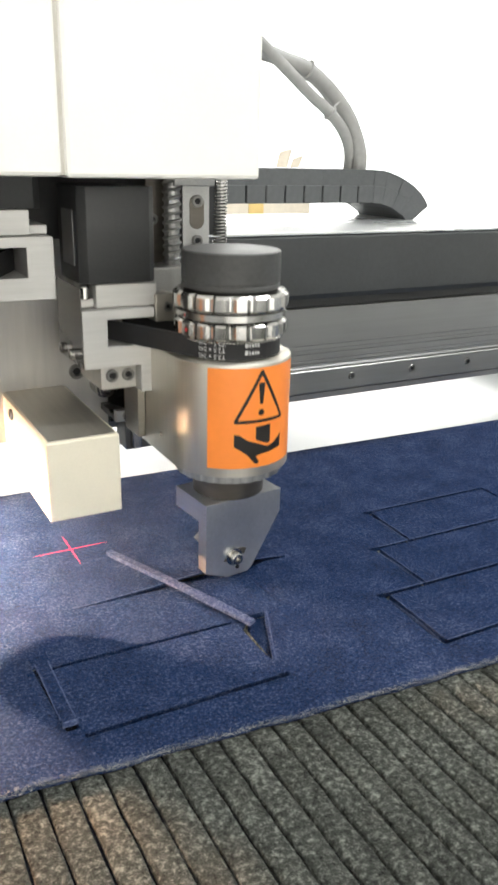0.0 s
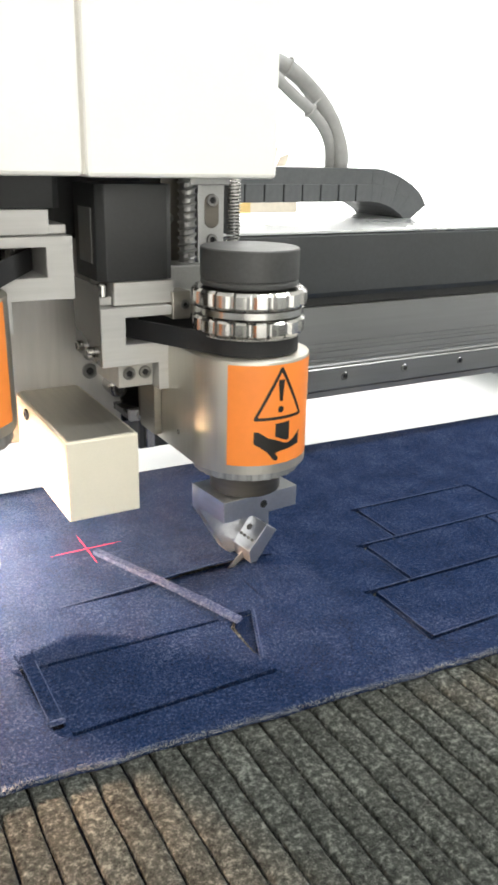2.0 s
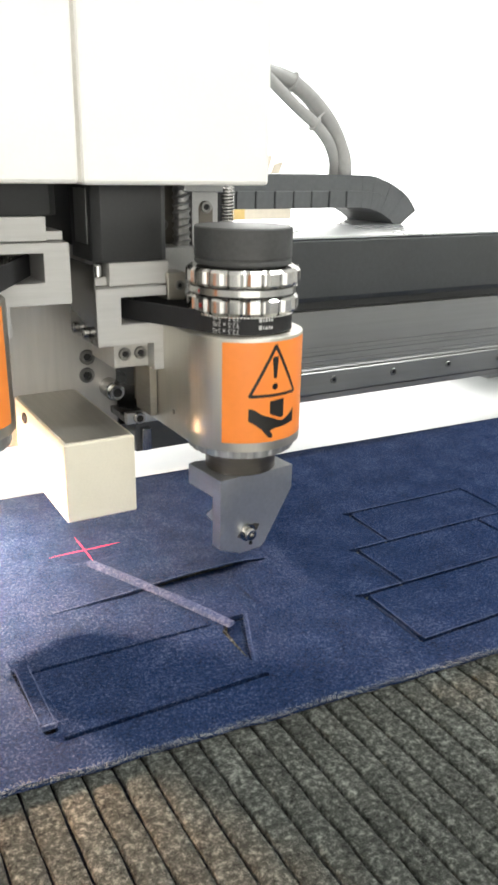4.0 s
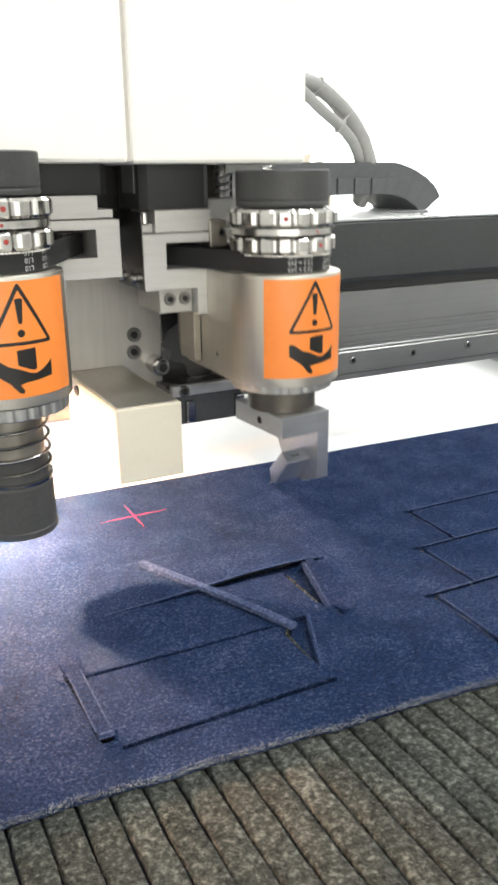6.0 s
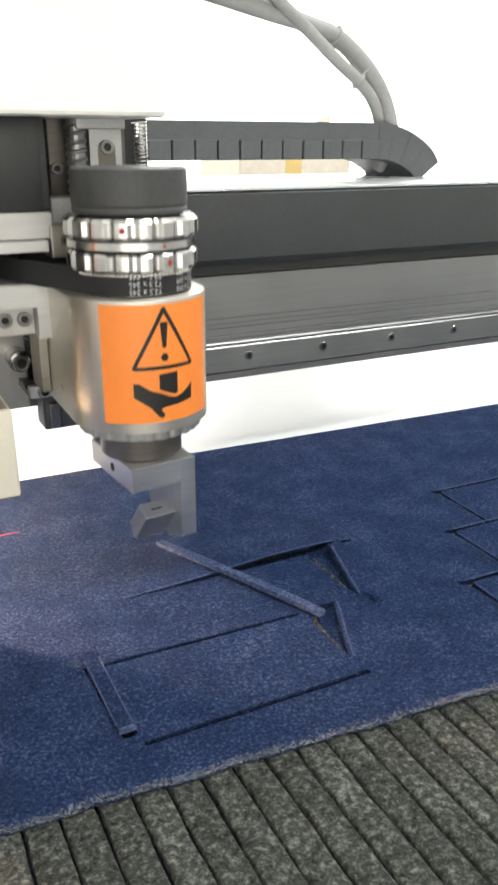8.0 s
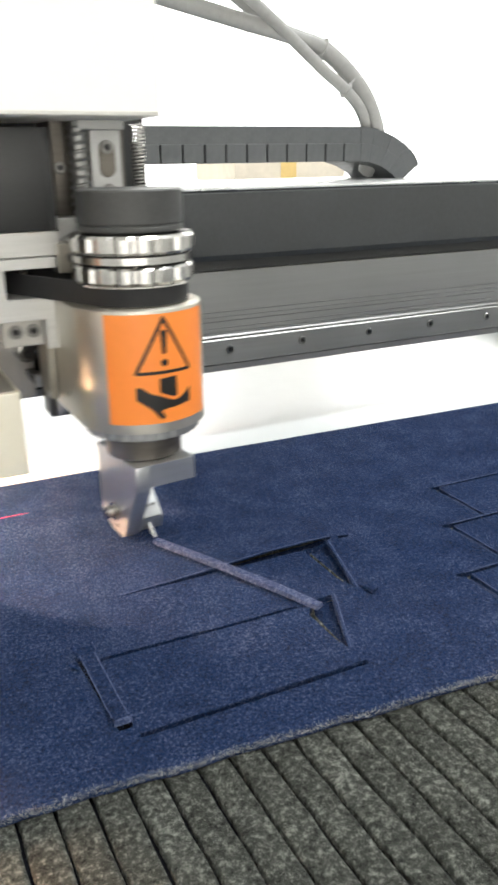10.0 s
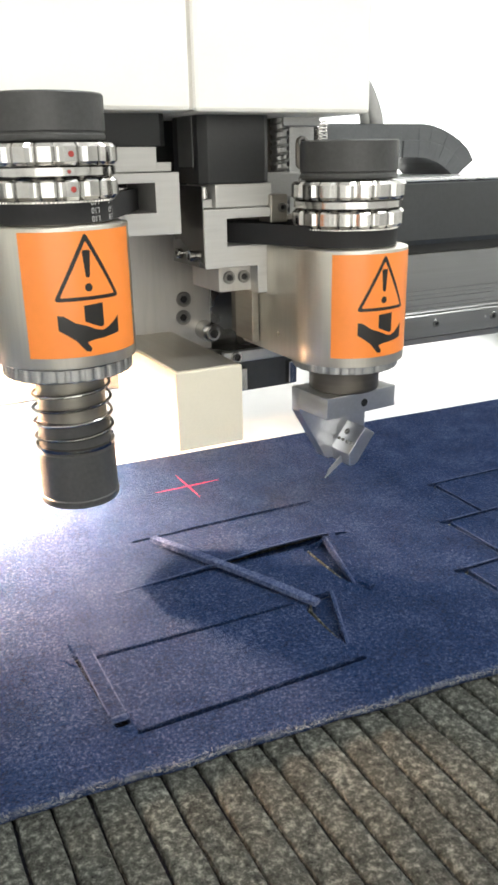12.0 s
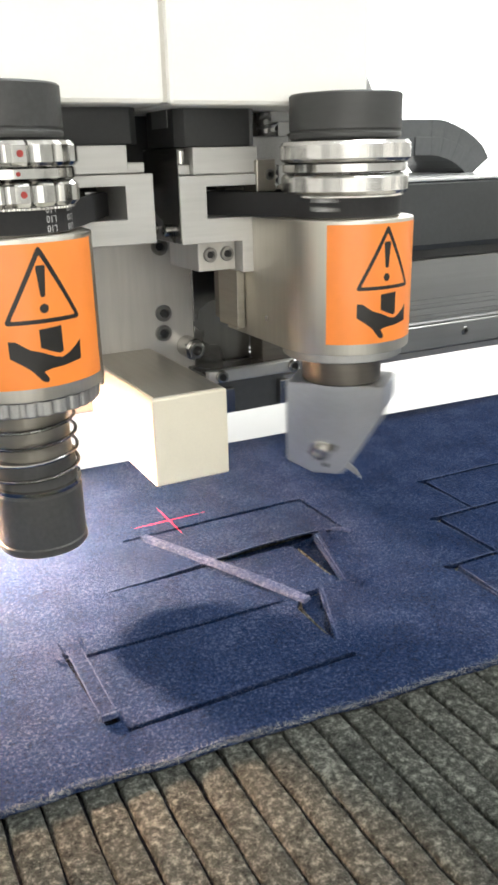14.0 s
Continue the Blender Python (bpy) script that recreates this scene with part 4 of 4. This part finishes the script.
def unit(u, left):
    """Motor, bracket, belt and barrel of one tool; the second one is its mirror image, lifted clear."""
    dz = 38.0 if left else 0.0
    dy = 2.0 if left else 0.0
    ax = LX - AX - 4.0 if left else AX
    ay = AY + dy

    def b(x0, x1, y0, y1, z0, z1):
        xs = (LX - x1, LX - x0) if left else (x0, x1)
        return (*xs, y0 + dy, y1 + dy, z0 + dz, z1 + dz)

    def sc(x, y, z, r=3.4, d=2.6):
        screw(u, LX - x if left else x, y + dy, z + dz, r, d)

    # barrel with flat flanks
    outline = [(ax + R * math.cos(a), ay + R * math.sin(a)) for a in [math.pi + math.pi * i / 40 for i in range(41)]]
    outline += [(ax + R, 427 + dy), (ax - R, 427 + dy)]
    part("barrel", prism(bmesh.new(), outline, 67 + dz, 127 + dz, "z", 0.7), SATIN, u, "satin aluminium tool barrel")
    sticker(u, ax, ay, dz, -83 if left else -87)
    part("barrel_mount", boxes(b(157, 219, 427.2, 445, 70, 140), bevel=0.8), DARKSTEEL, u)
    part("slide_carriage", boxes(b(188, 226, 445.2, 461.5, 96, 150), bevel=0.8), BEAD, u)
    # bracket with its window
    shape = [(118.4, 146.6), (158.2, 146.6), (158.2, 141.6), (131.8, 141.6), (131.8, 127.0), (157.6, 127.0), (157.6, 100.5), (150.0, 100.5), (150.0, 115.8), (118.4, 115.8)]
    if left:
        shape = [(LX - x, z) for x, z in shape]
    part("bracket", prism(bmesh.new(), [(x, z + dz) for x, z in shape], 395 + dy, 440 + dy, "y", 0.35), BRUSHED, u, "brushed aluminium belt bracket")
    # black sheet: the window's inner shade is put into its colour
    part("window_back", boxes(b(131.9, 158, 438, 440, 127.2, 141.4), bevel=0.1), BLACK_AND_SHADE, u, "black sheet that puts shade inside the bracket window")
    if not left:
        part("screw_plate", boxes(b(129.6, 149.8, 403, 440, 101.5, 115.6), bevel=0.4), PLATE, u)
        for x in (135.7, 144.9):
            sc(x, 403, 109.4, 3.6, 1.8)
        part("side_arm", boxes(b(151.2, 155.6, 405.0, 426.8, 70.5, 101.2), bevel=0.3), GREYSTEEL, u, "aluminium arm beside the barrel")
        # thin skin: the side's dark reflection is put into its colour
        part("dark_bracket_skin", boxes(b(118.0, 118.36, 395.6, 439.8, 116.2, 158.6), bevel=0.1), STEEL_AND_SHADE, u, "thin skin with the bracket side's dark reflection in its colour")
        for y in (427.0, 409.5):
            cap = screw(u, 118.0, y, 121.6, 3.0, 3.4, "cap_screw", STEEL)
            cap.rotation_euler = (0, 0, radians(-90))
        bm = lathe(bmesh.new(), [(1.5, 0), (1.5, 0.3), (1.2, 0.5)], segs=16)
        for v in bm.verts:
            v.co = (155.9 - v.co.z, 382.4 + v.co.x, 79.0 + v.co.y)
        part("grub_screw", bm, STEEL, u)
    part("motor_mount", boxes(b(128, 162, 400.5, 440, 146.9, 159), b(118.6, 127.9, 404.5, 440, 146.9, 151.5), bevel=0.5), BRUSHED, u, "aluminium motor mount")
    if not left:
        bm = lathe(bmesh.new(), [(3.0, 151.6), (3.1, 152), (3.1, 157.6), (2.7, 158.2)], 123.0, 405.6, 20)
        part("cap_screw", bm, STEEL, u, "upright steel cap screw")
    bm = bmesh.new()
    x0, x1 = (LX - 163, LX - 121) if left else (121, 163)
    y0, y1, c = 402 + dy, 444 + dy, 4.2
    prism(bm, [(x0 + c, y0), (x1 - c, y0), (x1, y0 + c), (x1, y1 - c), (x1 - c, y1), (x0 + c, y1), (x0, y1 - c), (x0, y0 + c)], 159.3 + dz, 208 + dz, "z", 0.5)
    mo = part("motor", bm, BLACK_AND_SHADE, u, "black stepper motor")
    if not left:
        part("rating_plate", boxes((120.6, 120.95, 412, 432, 168, 196), bevel=0.05), RAIL, mo, "grey rating plate without readable text")
    part("nut_block", boxes(b(166, 190, 418, 440, 150, 164), bevel=0.8), BEAD, u)
    part("side_lug", boxes(b(160, 171, 398, 412, 138, 153), bevel=0.8), GREYSTEEL, u)
    sc(167, 398, 146, 2.6, 2.0)
    # belt between the motor's pulley and the barrel's
    px, py, pr = (LX - 142.5 if left else 142.5), 423 + dy, 10.5
    ring_o, ring_i = [], []
    d = Vector((px - ax, py - ay))
    base = math.atan2(d.y, d.x)
    for grow, ring in ((0.0, ring_o), (-1.5, ring_i)):
        r1, r2 = 26.4 + grow, pr + grow
        half = math.acos((r1 - r2) / d.length)
        for i in range(49):
            a = base + half + (2 * math.pi - 2 * half) * i / 48
            ring.append((ax + r1 * math.cos(a), ay + r1 * math.sin(a)))
        for i in range(17):
            a = base - half + 2 * half * i / 16
            ring.append((px + r2 * math.cos(a), py + r2 * math.sin(a)))
    bm = bmesh.new()
    lo = [[bm.verts.new((x, y, z + dz)) for x, y in ring] for ring, z in ((ring_o, 127.9), (ring_o, 138.6), (ring_i, 138.6), (ring_i, 127.9))]
    n = len(ring_o)
    for a_, b_ in zip(lo, lo[1:] + lo[:1]):
        for i in range(n):
            j = (i + 1) % n
            bm.faces.new((a_[i], a_[j], b_[j], b_[i]))
    part("timing_belt", bm, RUBBER, u, "black rubber timing belt", 40)
    bm = bmesh.new()
    lathe(bm, [(pr - 1.6, 127.6 + dz), (pr - 1.6, 139 + dz)], px, py, 24)
    part("motor_pulley", bm, STEEL, u)

    # turning parts are drawn round their own axis
    ox, oy, oz = (ax, ay, dz) if left else (0.0, 0.0, 0.0)
    bm = bmesh.new()
    lathe(bm, [(22, 160.2 + oz), (25.0, 161.2 + oz), (25.4, 162.0 + oz), (25.4, 163.2 + oz), (25.1, 163.5 + oz), (25.1, 164.2 + oz)], ox, oy, 96)
    knurled(bm, ox, oy, 25.5, 164.2 + oz, 179.8 + oz)
    cap = part("clamp_knob", bm, KNOB, u, "black knurled clamping knob", 25)
    part("clamp_ring", ribbed(bmesh.new(), ox, oy, 30.0, 151.2 + oz, 160.0 + oz, 18, 1.5, 1.5, GROOVE), STEEL, cap, "polished scalloped steel ring")
    part("lock_ring", lathe(bmesh.new(), [(27.4, 146.6 + oz), (28.7, 147.2 + oz), (28.7, 150.4 + oz), (27.4, 151.0 + oz)], ox, oy, 72), STEEL, cap, "polished steel lock ring")
    part("clamp_ring", ribbed(bmesh.new(), ox, oy, 29.4, 137.4 + oz, 146.2 + oz, 18, 1.5, 1.5, GROOVE), STEEL, cap, "polished scalloped steel ring")
    part("pulley_flange", ribbed(bmesh.new(), ox, oy, 27.4, 136.2 + oz, 137.3 + oz, 90, 0.5, 0.2), STEEL, cap)
    part("belt_pulley", lathe(bmesh.new(), [(24.6, 127.3 + oz), (24.6, 137 + oz)], ox, oy, 64), DARKSTEEL, cap)
    for a_left, a_right, z, r, size in ((-86, 154.3, 155.6, 30.05, 1.25), (-86, 194.3, 141.8, 29.45, 1.25), (-88, 190, 148.8, 28.75, 0.8)):
        bm = flat(bmesh.new(), [(size * math.cos(i * 0.52), z + oz + size * math.sin(i * 0.52)) for i in range(12)])
        part("red_mark", on_barrel(bm, ox, oy, r, radians(a_left if left else a_right)), RED, cap)
    return ax, ay, dz, cap


def knife_holder(u):
    """Turning holder: dark sleeve, square block, side plate and the slanted knife bar, drawn round its own axis."""
    bm = bmesh.new()
    lathe(bm, [(19.2, 48.6), (19.7, 49.3), (19.7, 61.5), (19.0, 62.1)], segs=64)
    k = part("holder_sleeve", bm, DARKSTEEL, u, "dark turned steel sleeve")
    part("scalloped_flange", ribbed(bmesh.new(), 0, 0, 29.4, 62.2, 66.9, 26, 0.7, 0.5), BEAD, k, "scalloped aluminium flange")
    part("holder_block", boxes((-24.2, 24.6, -8.7, 16.5, 36.6, 48.5), bevel=0.2), BLOCK, k, "milled square aluminium block")
    bm = prism(bmesh.new(), [(-24.2, 48.5), (24.6, 48.5), (24.6, 35.0), (6.0, 4.2), (3.4, 2.2), (-10.5, 2.0), (-24.2, 7.6)], -16.7, -8.72, "y", 0.15)
    part("side_plate", bm, BLOCK, k, "tapered aluminium side plate")
    # curved slot and its clamp bolt
    bm = bmesh.new()
    arc = [(-3.0 + 11.0 * math.cos(radians(a)), 7.4 + 11.0 * math.sin(radians(a))) for a in range(62, 160, 7)]
    arc_in = [(-3.0 + 7.2 * math.cos(radians(a)), 7.4 + 7.2 * math.sin(radians(a))) for a in range(62, 160, 7)]
    prism(bm, arc + arc_in[::-1], -17.05, -16.75, "y")
    part("curved_slot", bm, DARKSTEEL, k, "curved adjusting slot")
    bm = bmesh.new()
    lathe(bm, [(5.2, 0), (5.2, 0.9), (4.2, 1.1), (3.4, 1.1), (3.4, 4.6), (3.0, 5.0), (1.6, 5.0), (1.5, 3.4)], segs=20)
    for v in bm.verts:
        v.co = (v.co.x - 6.4, -17.0 - v.co.z, v.co.y + 14.2)
    part("clamp_bolt", bm, STEEL, k, "steel clamp bolt with washer")
    for x, z in ((-3.6, 6.6),):
        bm = bmesh.new()
        lathe(bm, [(1.3, 0), (1.3, 0.15)], segs=14)
        for v in bm.verts:
            v.co = (v.co.x + x, -16.75 - v.co.z, v.co.y + z)
        part("pivot_hole", bm, SOCKET, k)
    bm = bmesh.new()
    lathe(bm, [(2.3, 0), (2.3, 0.12)], segs=18)
    for v in bm.verts:
        v.co = (v.co.x - 1.5, 16.52 + v.co.z, v.co.y + 42.2)
    part("grub_screw_hole", bm, SOCKET, k)
    # slanted knife bar and blade
    bar = [(-10.8, 23.4), (-18.0, 18.4), (-4.4, 1.4), (-0.2, 1.4), (1.2, 9.0)]
    kb = part("knife_bar", prism(bmesh.new(), bar, -8.8, 7.6, "y", 0.35), BLOCK, k, "slanted knife clamping bar")
    # screws stand on the bar's upper flank
    top, low = Vector((-10.8, 0, 23.4)), Vector((1.2, 0, 9.0))
    out = Vector((low.z - top.z, 0, top.x - low.x)).normalized() * -1
    for y, f, r in ((4.6, 0.36, 1.0), (0.8, 0.36, 1.0), (-3.0, 0.36, 1.0), (-6.6, 0.36, 1.0), (-3.6, 0.66, 1.9)):
        at = low.lerp(top, f) + Vector((0, y, 0))
        bm = lathe(bmesh.new(), [(r, 0), (r, 0.5), (r * 0.8, 0.8), (r * 0.5, 0.8), (r * 0.45, 0.3)], segs=14)
        turn = out.to_track_quat("Z", "Y").to_matrix()
        for v in bm.verts:
            v.co = at + turn @ v.co
        part("set_screw", bm, SCREW, kb)
    bm = boxes((-2.8, 2.8, -0.35, 0.35, -0.1, 0.1), bevel=0)
    slit = Matrix.Translation((-14.4, 0.0, 21.0)) @ Matrix.Rotation(radians(-34.8), 4, "Y") @ Matrix.Rotation(radians(90), 4, "Z")
    for v in bm.verts:
        v.co = slit @ v.co
    part("slit", bm, SOCKET, kb, "narrow dark slit")
    bm = prism(bmesh.new(), [(-2.0, 3.0), (2.2, 0.4), (12.0, -5.6), (9.4, -1.0), (1.0, 6.0)], -0.5, 0.2, "y")
    part("knife_blade", bm, BLADE, k, "thin slanted steel knife blade")
    return k


def knife_unit():
    u = thing("knife_tool", "slanted cutting knife tool with orange warning sticker", "cutting tool")
    ax, ay, dz, cap = unit(u, False)
    for i, z in enumerate((129.6, 133.0, 136.4)):
        writing("T2.5 x 245", 3.4, 0, 0, 26.55, radians(173), z, cap, True)
    for z in (129.6, 133.0, 136.4):
        writing("T2.5 x 245", 3.4, 0, 0, 26.55, radians(222), z, cap, True)
    for z in (130.6, 134.4):
        for s, w, h in ((-4.0, 1.7, 2.2), (-1.7, 0.7, 1.7), (-0.4, 1.3, 1.5), (1.5, 0.7, 1.9), (2.8, 1.2, 1.5)):
            bm = flat(bmesh.new(), [(s, z), (s + w, z), (s + w, z + h), (s, z + h)])
            part("print_bar", on_barrel(bm, 0, 0, 26.52, radians(-92)), PRINT, cap)
    holder = knife_holder(u)
    return u, cap, holder


def crease_unit():
    u = thing("spring_tool", "raised spring-loaded tool with a black foot and orange sticker", "cutting tool")
    ax, ay, dz, cap = unit(u, True)
    for i, z in enumerate((129.6, 133.0, 136.4)):
        writing("L10", 3.4, ax, ay, 26.55, radians(-62), z + dz, u, True)
        writing("L10", 3.4, ax, ay, 26.55, radians(-36), z + dz, u, True)
    bm = bmesh.new()
    ribbed(bm, ax, ay, 30.2, 60.0 + dz, 66.6 + dz, 30, 0.8, 0.7)
    part("scalloped_flange", bm, BEAD, u, "scalloped aluminium flange")
    part("tool_sleeve", lathe(bmesh.new(), [(15.6, 54), (16.2, 55), (16.2, 97.8)], ax, ay, 48), GREYSTEEL, u, "grey steel sleeve inside the spring")
    part("guide_sleeve", lathe(bmesh.new(), [(17.0, 58), (17.4, 58.6), (17.4, 74), (16.3, 75)], ax, ay, 48), KNOB, u)
    foot = [(15.5, 32.0), (18.6, 32.4), (19.3, 33.4), (19.3, 35.8), (18.8, 36.4), (18.8, 59.0), (18.2, 60)]
    part("pressure_foot", lathe(bmesh.new(), foot, ax, ay, 56), KNOB, u, "black plastic pressure foot")
    part("foot_ring", lathe(bmesh.new(), [(17, 60.1), (19.0, 60.6), (19.0, 62.2), (17, 62.6)], ax, ay, 48), STEEL, u)
    part("pressure_spring", sweep(bmesh.new(), helix(ax, ay, 18.6, 62.6, 98, 5, 28), 0.85, 8), STEEL, u, "coiled steel pressure spring", 60)
    return u


KNIFE, CAP, HOLDER = knife_unit()
CREASE = crease_unit()


# ---- things glimpsed behind the beam ----
def boxes_behind():
    c = thing("cardboard_box", "pale open cardboard box beyond the gantry beam", "box")
    part("box_body", boxes((560, 760, 1180, 1330, -3.2, 205), bevel=2), BOARD, c)
    for x0, x1, top in ((690, 712, 238), (716, 734, 228)):
        flap = prism(bmesh.new(), [(x0, 204), (x1, 204), (x1 + 9, top), (x0 + 8, top - 6)], 1182, 1185, "y", 0.4)
        part("box_flap", flap, BOARD, c, "raised cardboard flap")
    part("packing_tape", boxes((640, 668, 1179.2, 1179.9, 60, 190), bevel=0.1), TAPE, c, "yellowed packing tape")
    whole("side_table", boxes((300, 1500, 1100, 1600, -60, -3.2), (340, 400, 1140, 1200, -850, -60), (1400, 1460, 1140, 1200, -850, -60), (340, 400, 1500, 1560, -850, -60), (1400, 1460, 1500, 1560, -850, -60), bevel=2), TABLE, "white side table behind the machine", "table")


boxes_behind()


# ---- what moves ----
# seconds, millimetres along the beam, millimetres of the beam, lift of the knife
STATES = [
    (0.0, 0, 0, 0), (0.1, -0.2, -0.6, 7), (0.2, -0.5, -1.5, 17.5), (0.4, -0.8, -2.4, 18.6),
    (0.5, -0.9, -2.6, 18.6), (0.6, -0.5, -2.8, 19), (0.7, 1, -3, 28), (0.8, 4, -3.2, 36),
    (0.9, 6.5, -3.4, 36), (1.0, 7.1, -3.5, 24.7), (1.1, 7.5, -4, 19.5), (1.2, 15, -6, 19.3),
    (1.3, 28.5, -8, 19), (1.4, 28.9, -8, 17.5), (1.5, 28.9, -8, 13.8), (1.6, 20, -8, 13),
    (1.7, 19.5, -8, 10.5), (1.8, 12, -8, 7), (2.0, 15, -8.1, 0.8), (2.2, 22, -8.1, 0),
    (2.7, 38, -8, 0), (3.1, 40, -7.5, 18.6), (3.3, 34, -6.5, 36), (3.6, 24, -5, 36),
    (3.9, 20, -4, 18.6), (4.3, 18.5, -3.4, 8.5), (4.5, 25.2, -3.2, 3.8), (4.7, 28, 6, 0),
    (5.0, 28.2, 36.7, -0.5), (5.2, 14, 42.5, 9), (5.3, 6, 44, 17.5), (5.5, 21.7, 44.4, 18.4),
    (5.7, 28.5, 44, 18.6), (5.8, 33, 43.5, 32), (5.9, 35, 43, 36), (6.0, 35.3, 42.7, 29.3),
    (6.1, 35, 40, 24), (6.3, 33, 28, 19.5), (6.5, 31, 19.5, 14.8), (6.7, 31, 23, 9),
    (6.9, 31, 30, 3), (7.0, 30.9, 32.4, 1.4), (7.2, 15, 33.5, 0), (7.5, -20.9, 34.5, -0.4),
    (7.7, -47, 33, 0), (7.85, -64, 29, 3), (8.0, -69.8, 25.9, 11.9), (8.2, -69, 23, 18.6),
    (8.6, -69.5, 27, 24), (9.1, -70, 38, 36), (9.45, -70, 47, 36), (9.65, -70, 48.9, 18),
    (9.85, -69, 48.9, 0.4), (10.0, -58, 48.9, 0), (10.15, -38, 48.9, 0), (10.3, -19, 48.9, 0), (10.5, 9.3, 48.9, -0.2), (10.7, 34, 50, 0),
    (10.85, 37.5, 58, 10), (11.0, 38, 63.5, 19.2), (11.2, 37.5, 60, 19.2), (11.4, 35.5, 47, 21),
    (11.5, 34.6, 41.7, 35.7), (11.6, 35, 39, 33), (11.7, 36, 37.6, 25), (11.8, 38, 37, 20),
    (11.9, 48, 37, 19), (12.0, 61.6, 37, 18.7), (12.2, 53, 37, 14), (12.5, 48.4, 37, 5.9),
    (12.8, 44, 26, 0.8), (13.0, 43.3, 6.2, 0), (13.2, 46, -7, 2), (13.3, 51, -9.5, 10),
    (13.5, 55.4, -10.7, 19.2), (13.6, 45, -9.5, 19.2), (13.8, 40, -8, 19.6), (13.9, 37.5, -7.4, 33),
    (14.0, 36.8, -7.1, 36.4),
]
# seconds, turn of the knife holder in degrees
TURNS = [(0, 0), (0.7, 0), (0.77, 60), (0.83, 120), (0.9, 180), (2.2, 180), (3.3, 180), (3.4, 240), (3.5, 300), (3.6, 360), (5.8, 360), (5.87, 400), (5.93, 430), (6.0, 450),
         (8.2, 450), (9.2, 450), (9.3, 510), (9.4, 570), (9.5, 630), (11.5, 630), (11.57, 585), (11.63, 540), (13.9, 540), (13.95, 600), (14.0, 668), (14.05, 738)]


# cable shifts fitted to the camera's view: seconds, millimetres along the beam, millimetres down
CABLE_FIT = [(0, 4, -4), (0.5, 4, -4), (1.5, -4, -4), (2.2, -7, -4), (4.3, 13, -8), (5, 23, -9), (5.5, 27, -10), (6.0, 19, -18), (6.5, 13, -24), (7.0, 14, -22), (7.5, 13, -18), (8.0, -2, -17), (8.2, -2, -17), (10.3, 12, -20), (11, 19, -15), (11.5, 7, -15), (12, 5, -14), (12.5, 11, -18), (13, 0, -16), (14, -22, -12)]


def cable_fit(t):
    for a, b in zip(CABLE_FIT, CABLE_FIT[1:]):
        if a[0] <= t <= b[0]:
            f = (t - a[0]) / (b[0] - a[0])
            return a[1] + (b[1] - a[1]) * f, a[2] + (b[2] - a[2]) * f
    return CABLE_FIT[-1][1:]


def motions():
    mm = 0.001
    walk(GANTRY, [(t, pose(0, y * mm, 0)) for t, x, y, z in STATES])
    for ob in (HEAD, CREASE, CROSS):
        walk(ob, [(t, pose(x * mm, y * mm, 0)) for t, x, y, z in STATES])
    walk(CHAIN_RUN, [(t, pose(x * 0.47 * mm, y * mm, 0)) for t, x, y, z in STATES])
    for ob in CABLES:
        rows = []
        for t, x, y, z in STATES:
            dx, drop = cable_fit(t)
            rows.append((t, pose((PIVOT.x + dx) * mm, (PIVOT.y + y) * mm, (PIVOT.z + drop) * mm)))
        walk(ob, rows)
    walk(KNIFE, [(t, pose(x * mm, y * mm, z * mm)) for t, x, y, z in STATES])
    for ob, ahead in ((CAP, 0), (HOLDER, 5.5)):
        walk(ob, [(t, pose(AX * mm, AY * mm, 0, 0, 0, a + ahead)) for t, a in TURNS])
    walk(LAST_TAG, [(0, pose(0, 0, -7 * mm)), (13.25, pose(0, 0, -7 * mm)), (13.45, pose(0, 0, 0)), (14, pose(0, 0, 0))])
    rest, axis = Matrix.Translation(HINGE * mm), Vector((94.0, 43.6, 0)).normalized()
    fallen = rest @ Matrix.Rotation(radians(-2.0), 4, axis)
    walk(LOOSE_STRIP, [(0, rest), (3.0, rest), (3.3, fallen), (14, fallen)])
    for ob in (LATE_STRIP, TAG, LATE_EDGE):
        walk(ob, [(0, pose(0, 0, -7 * mm)), (4.4, pose(0, 0, -7 * mm)), (4.7, pose(0, 0, 0)), (14, pose(0, 0, 0))])
    for plugs, times in ((OPENING_PLUGS, (4.4,)), (LINE_PLUGS, (10.0, 10.14, 10.28, 10.41, 10.55, 10.65)), (LEG_PLUGS, (12.95, 13.05, 13.15, 13.25))):
        for ob, t in zip(plugs, times):
            x, y = ob.location.x, ob.location.y
            up, down = pose(x, y, 0), pose(x, y, (-7.0 if ob in OPENING_PLUGS else -3.2) * mm)
            walk(ob, [(0, up), (t, up), (t + 0.1, down), (14, down)])


motions()
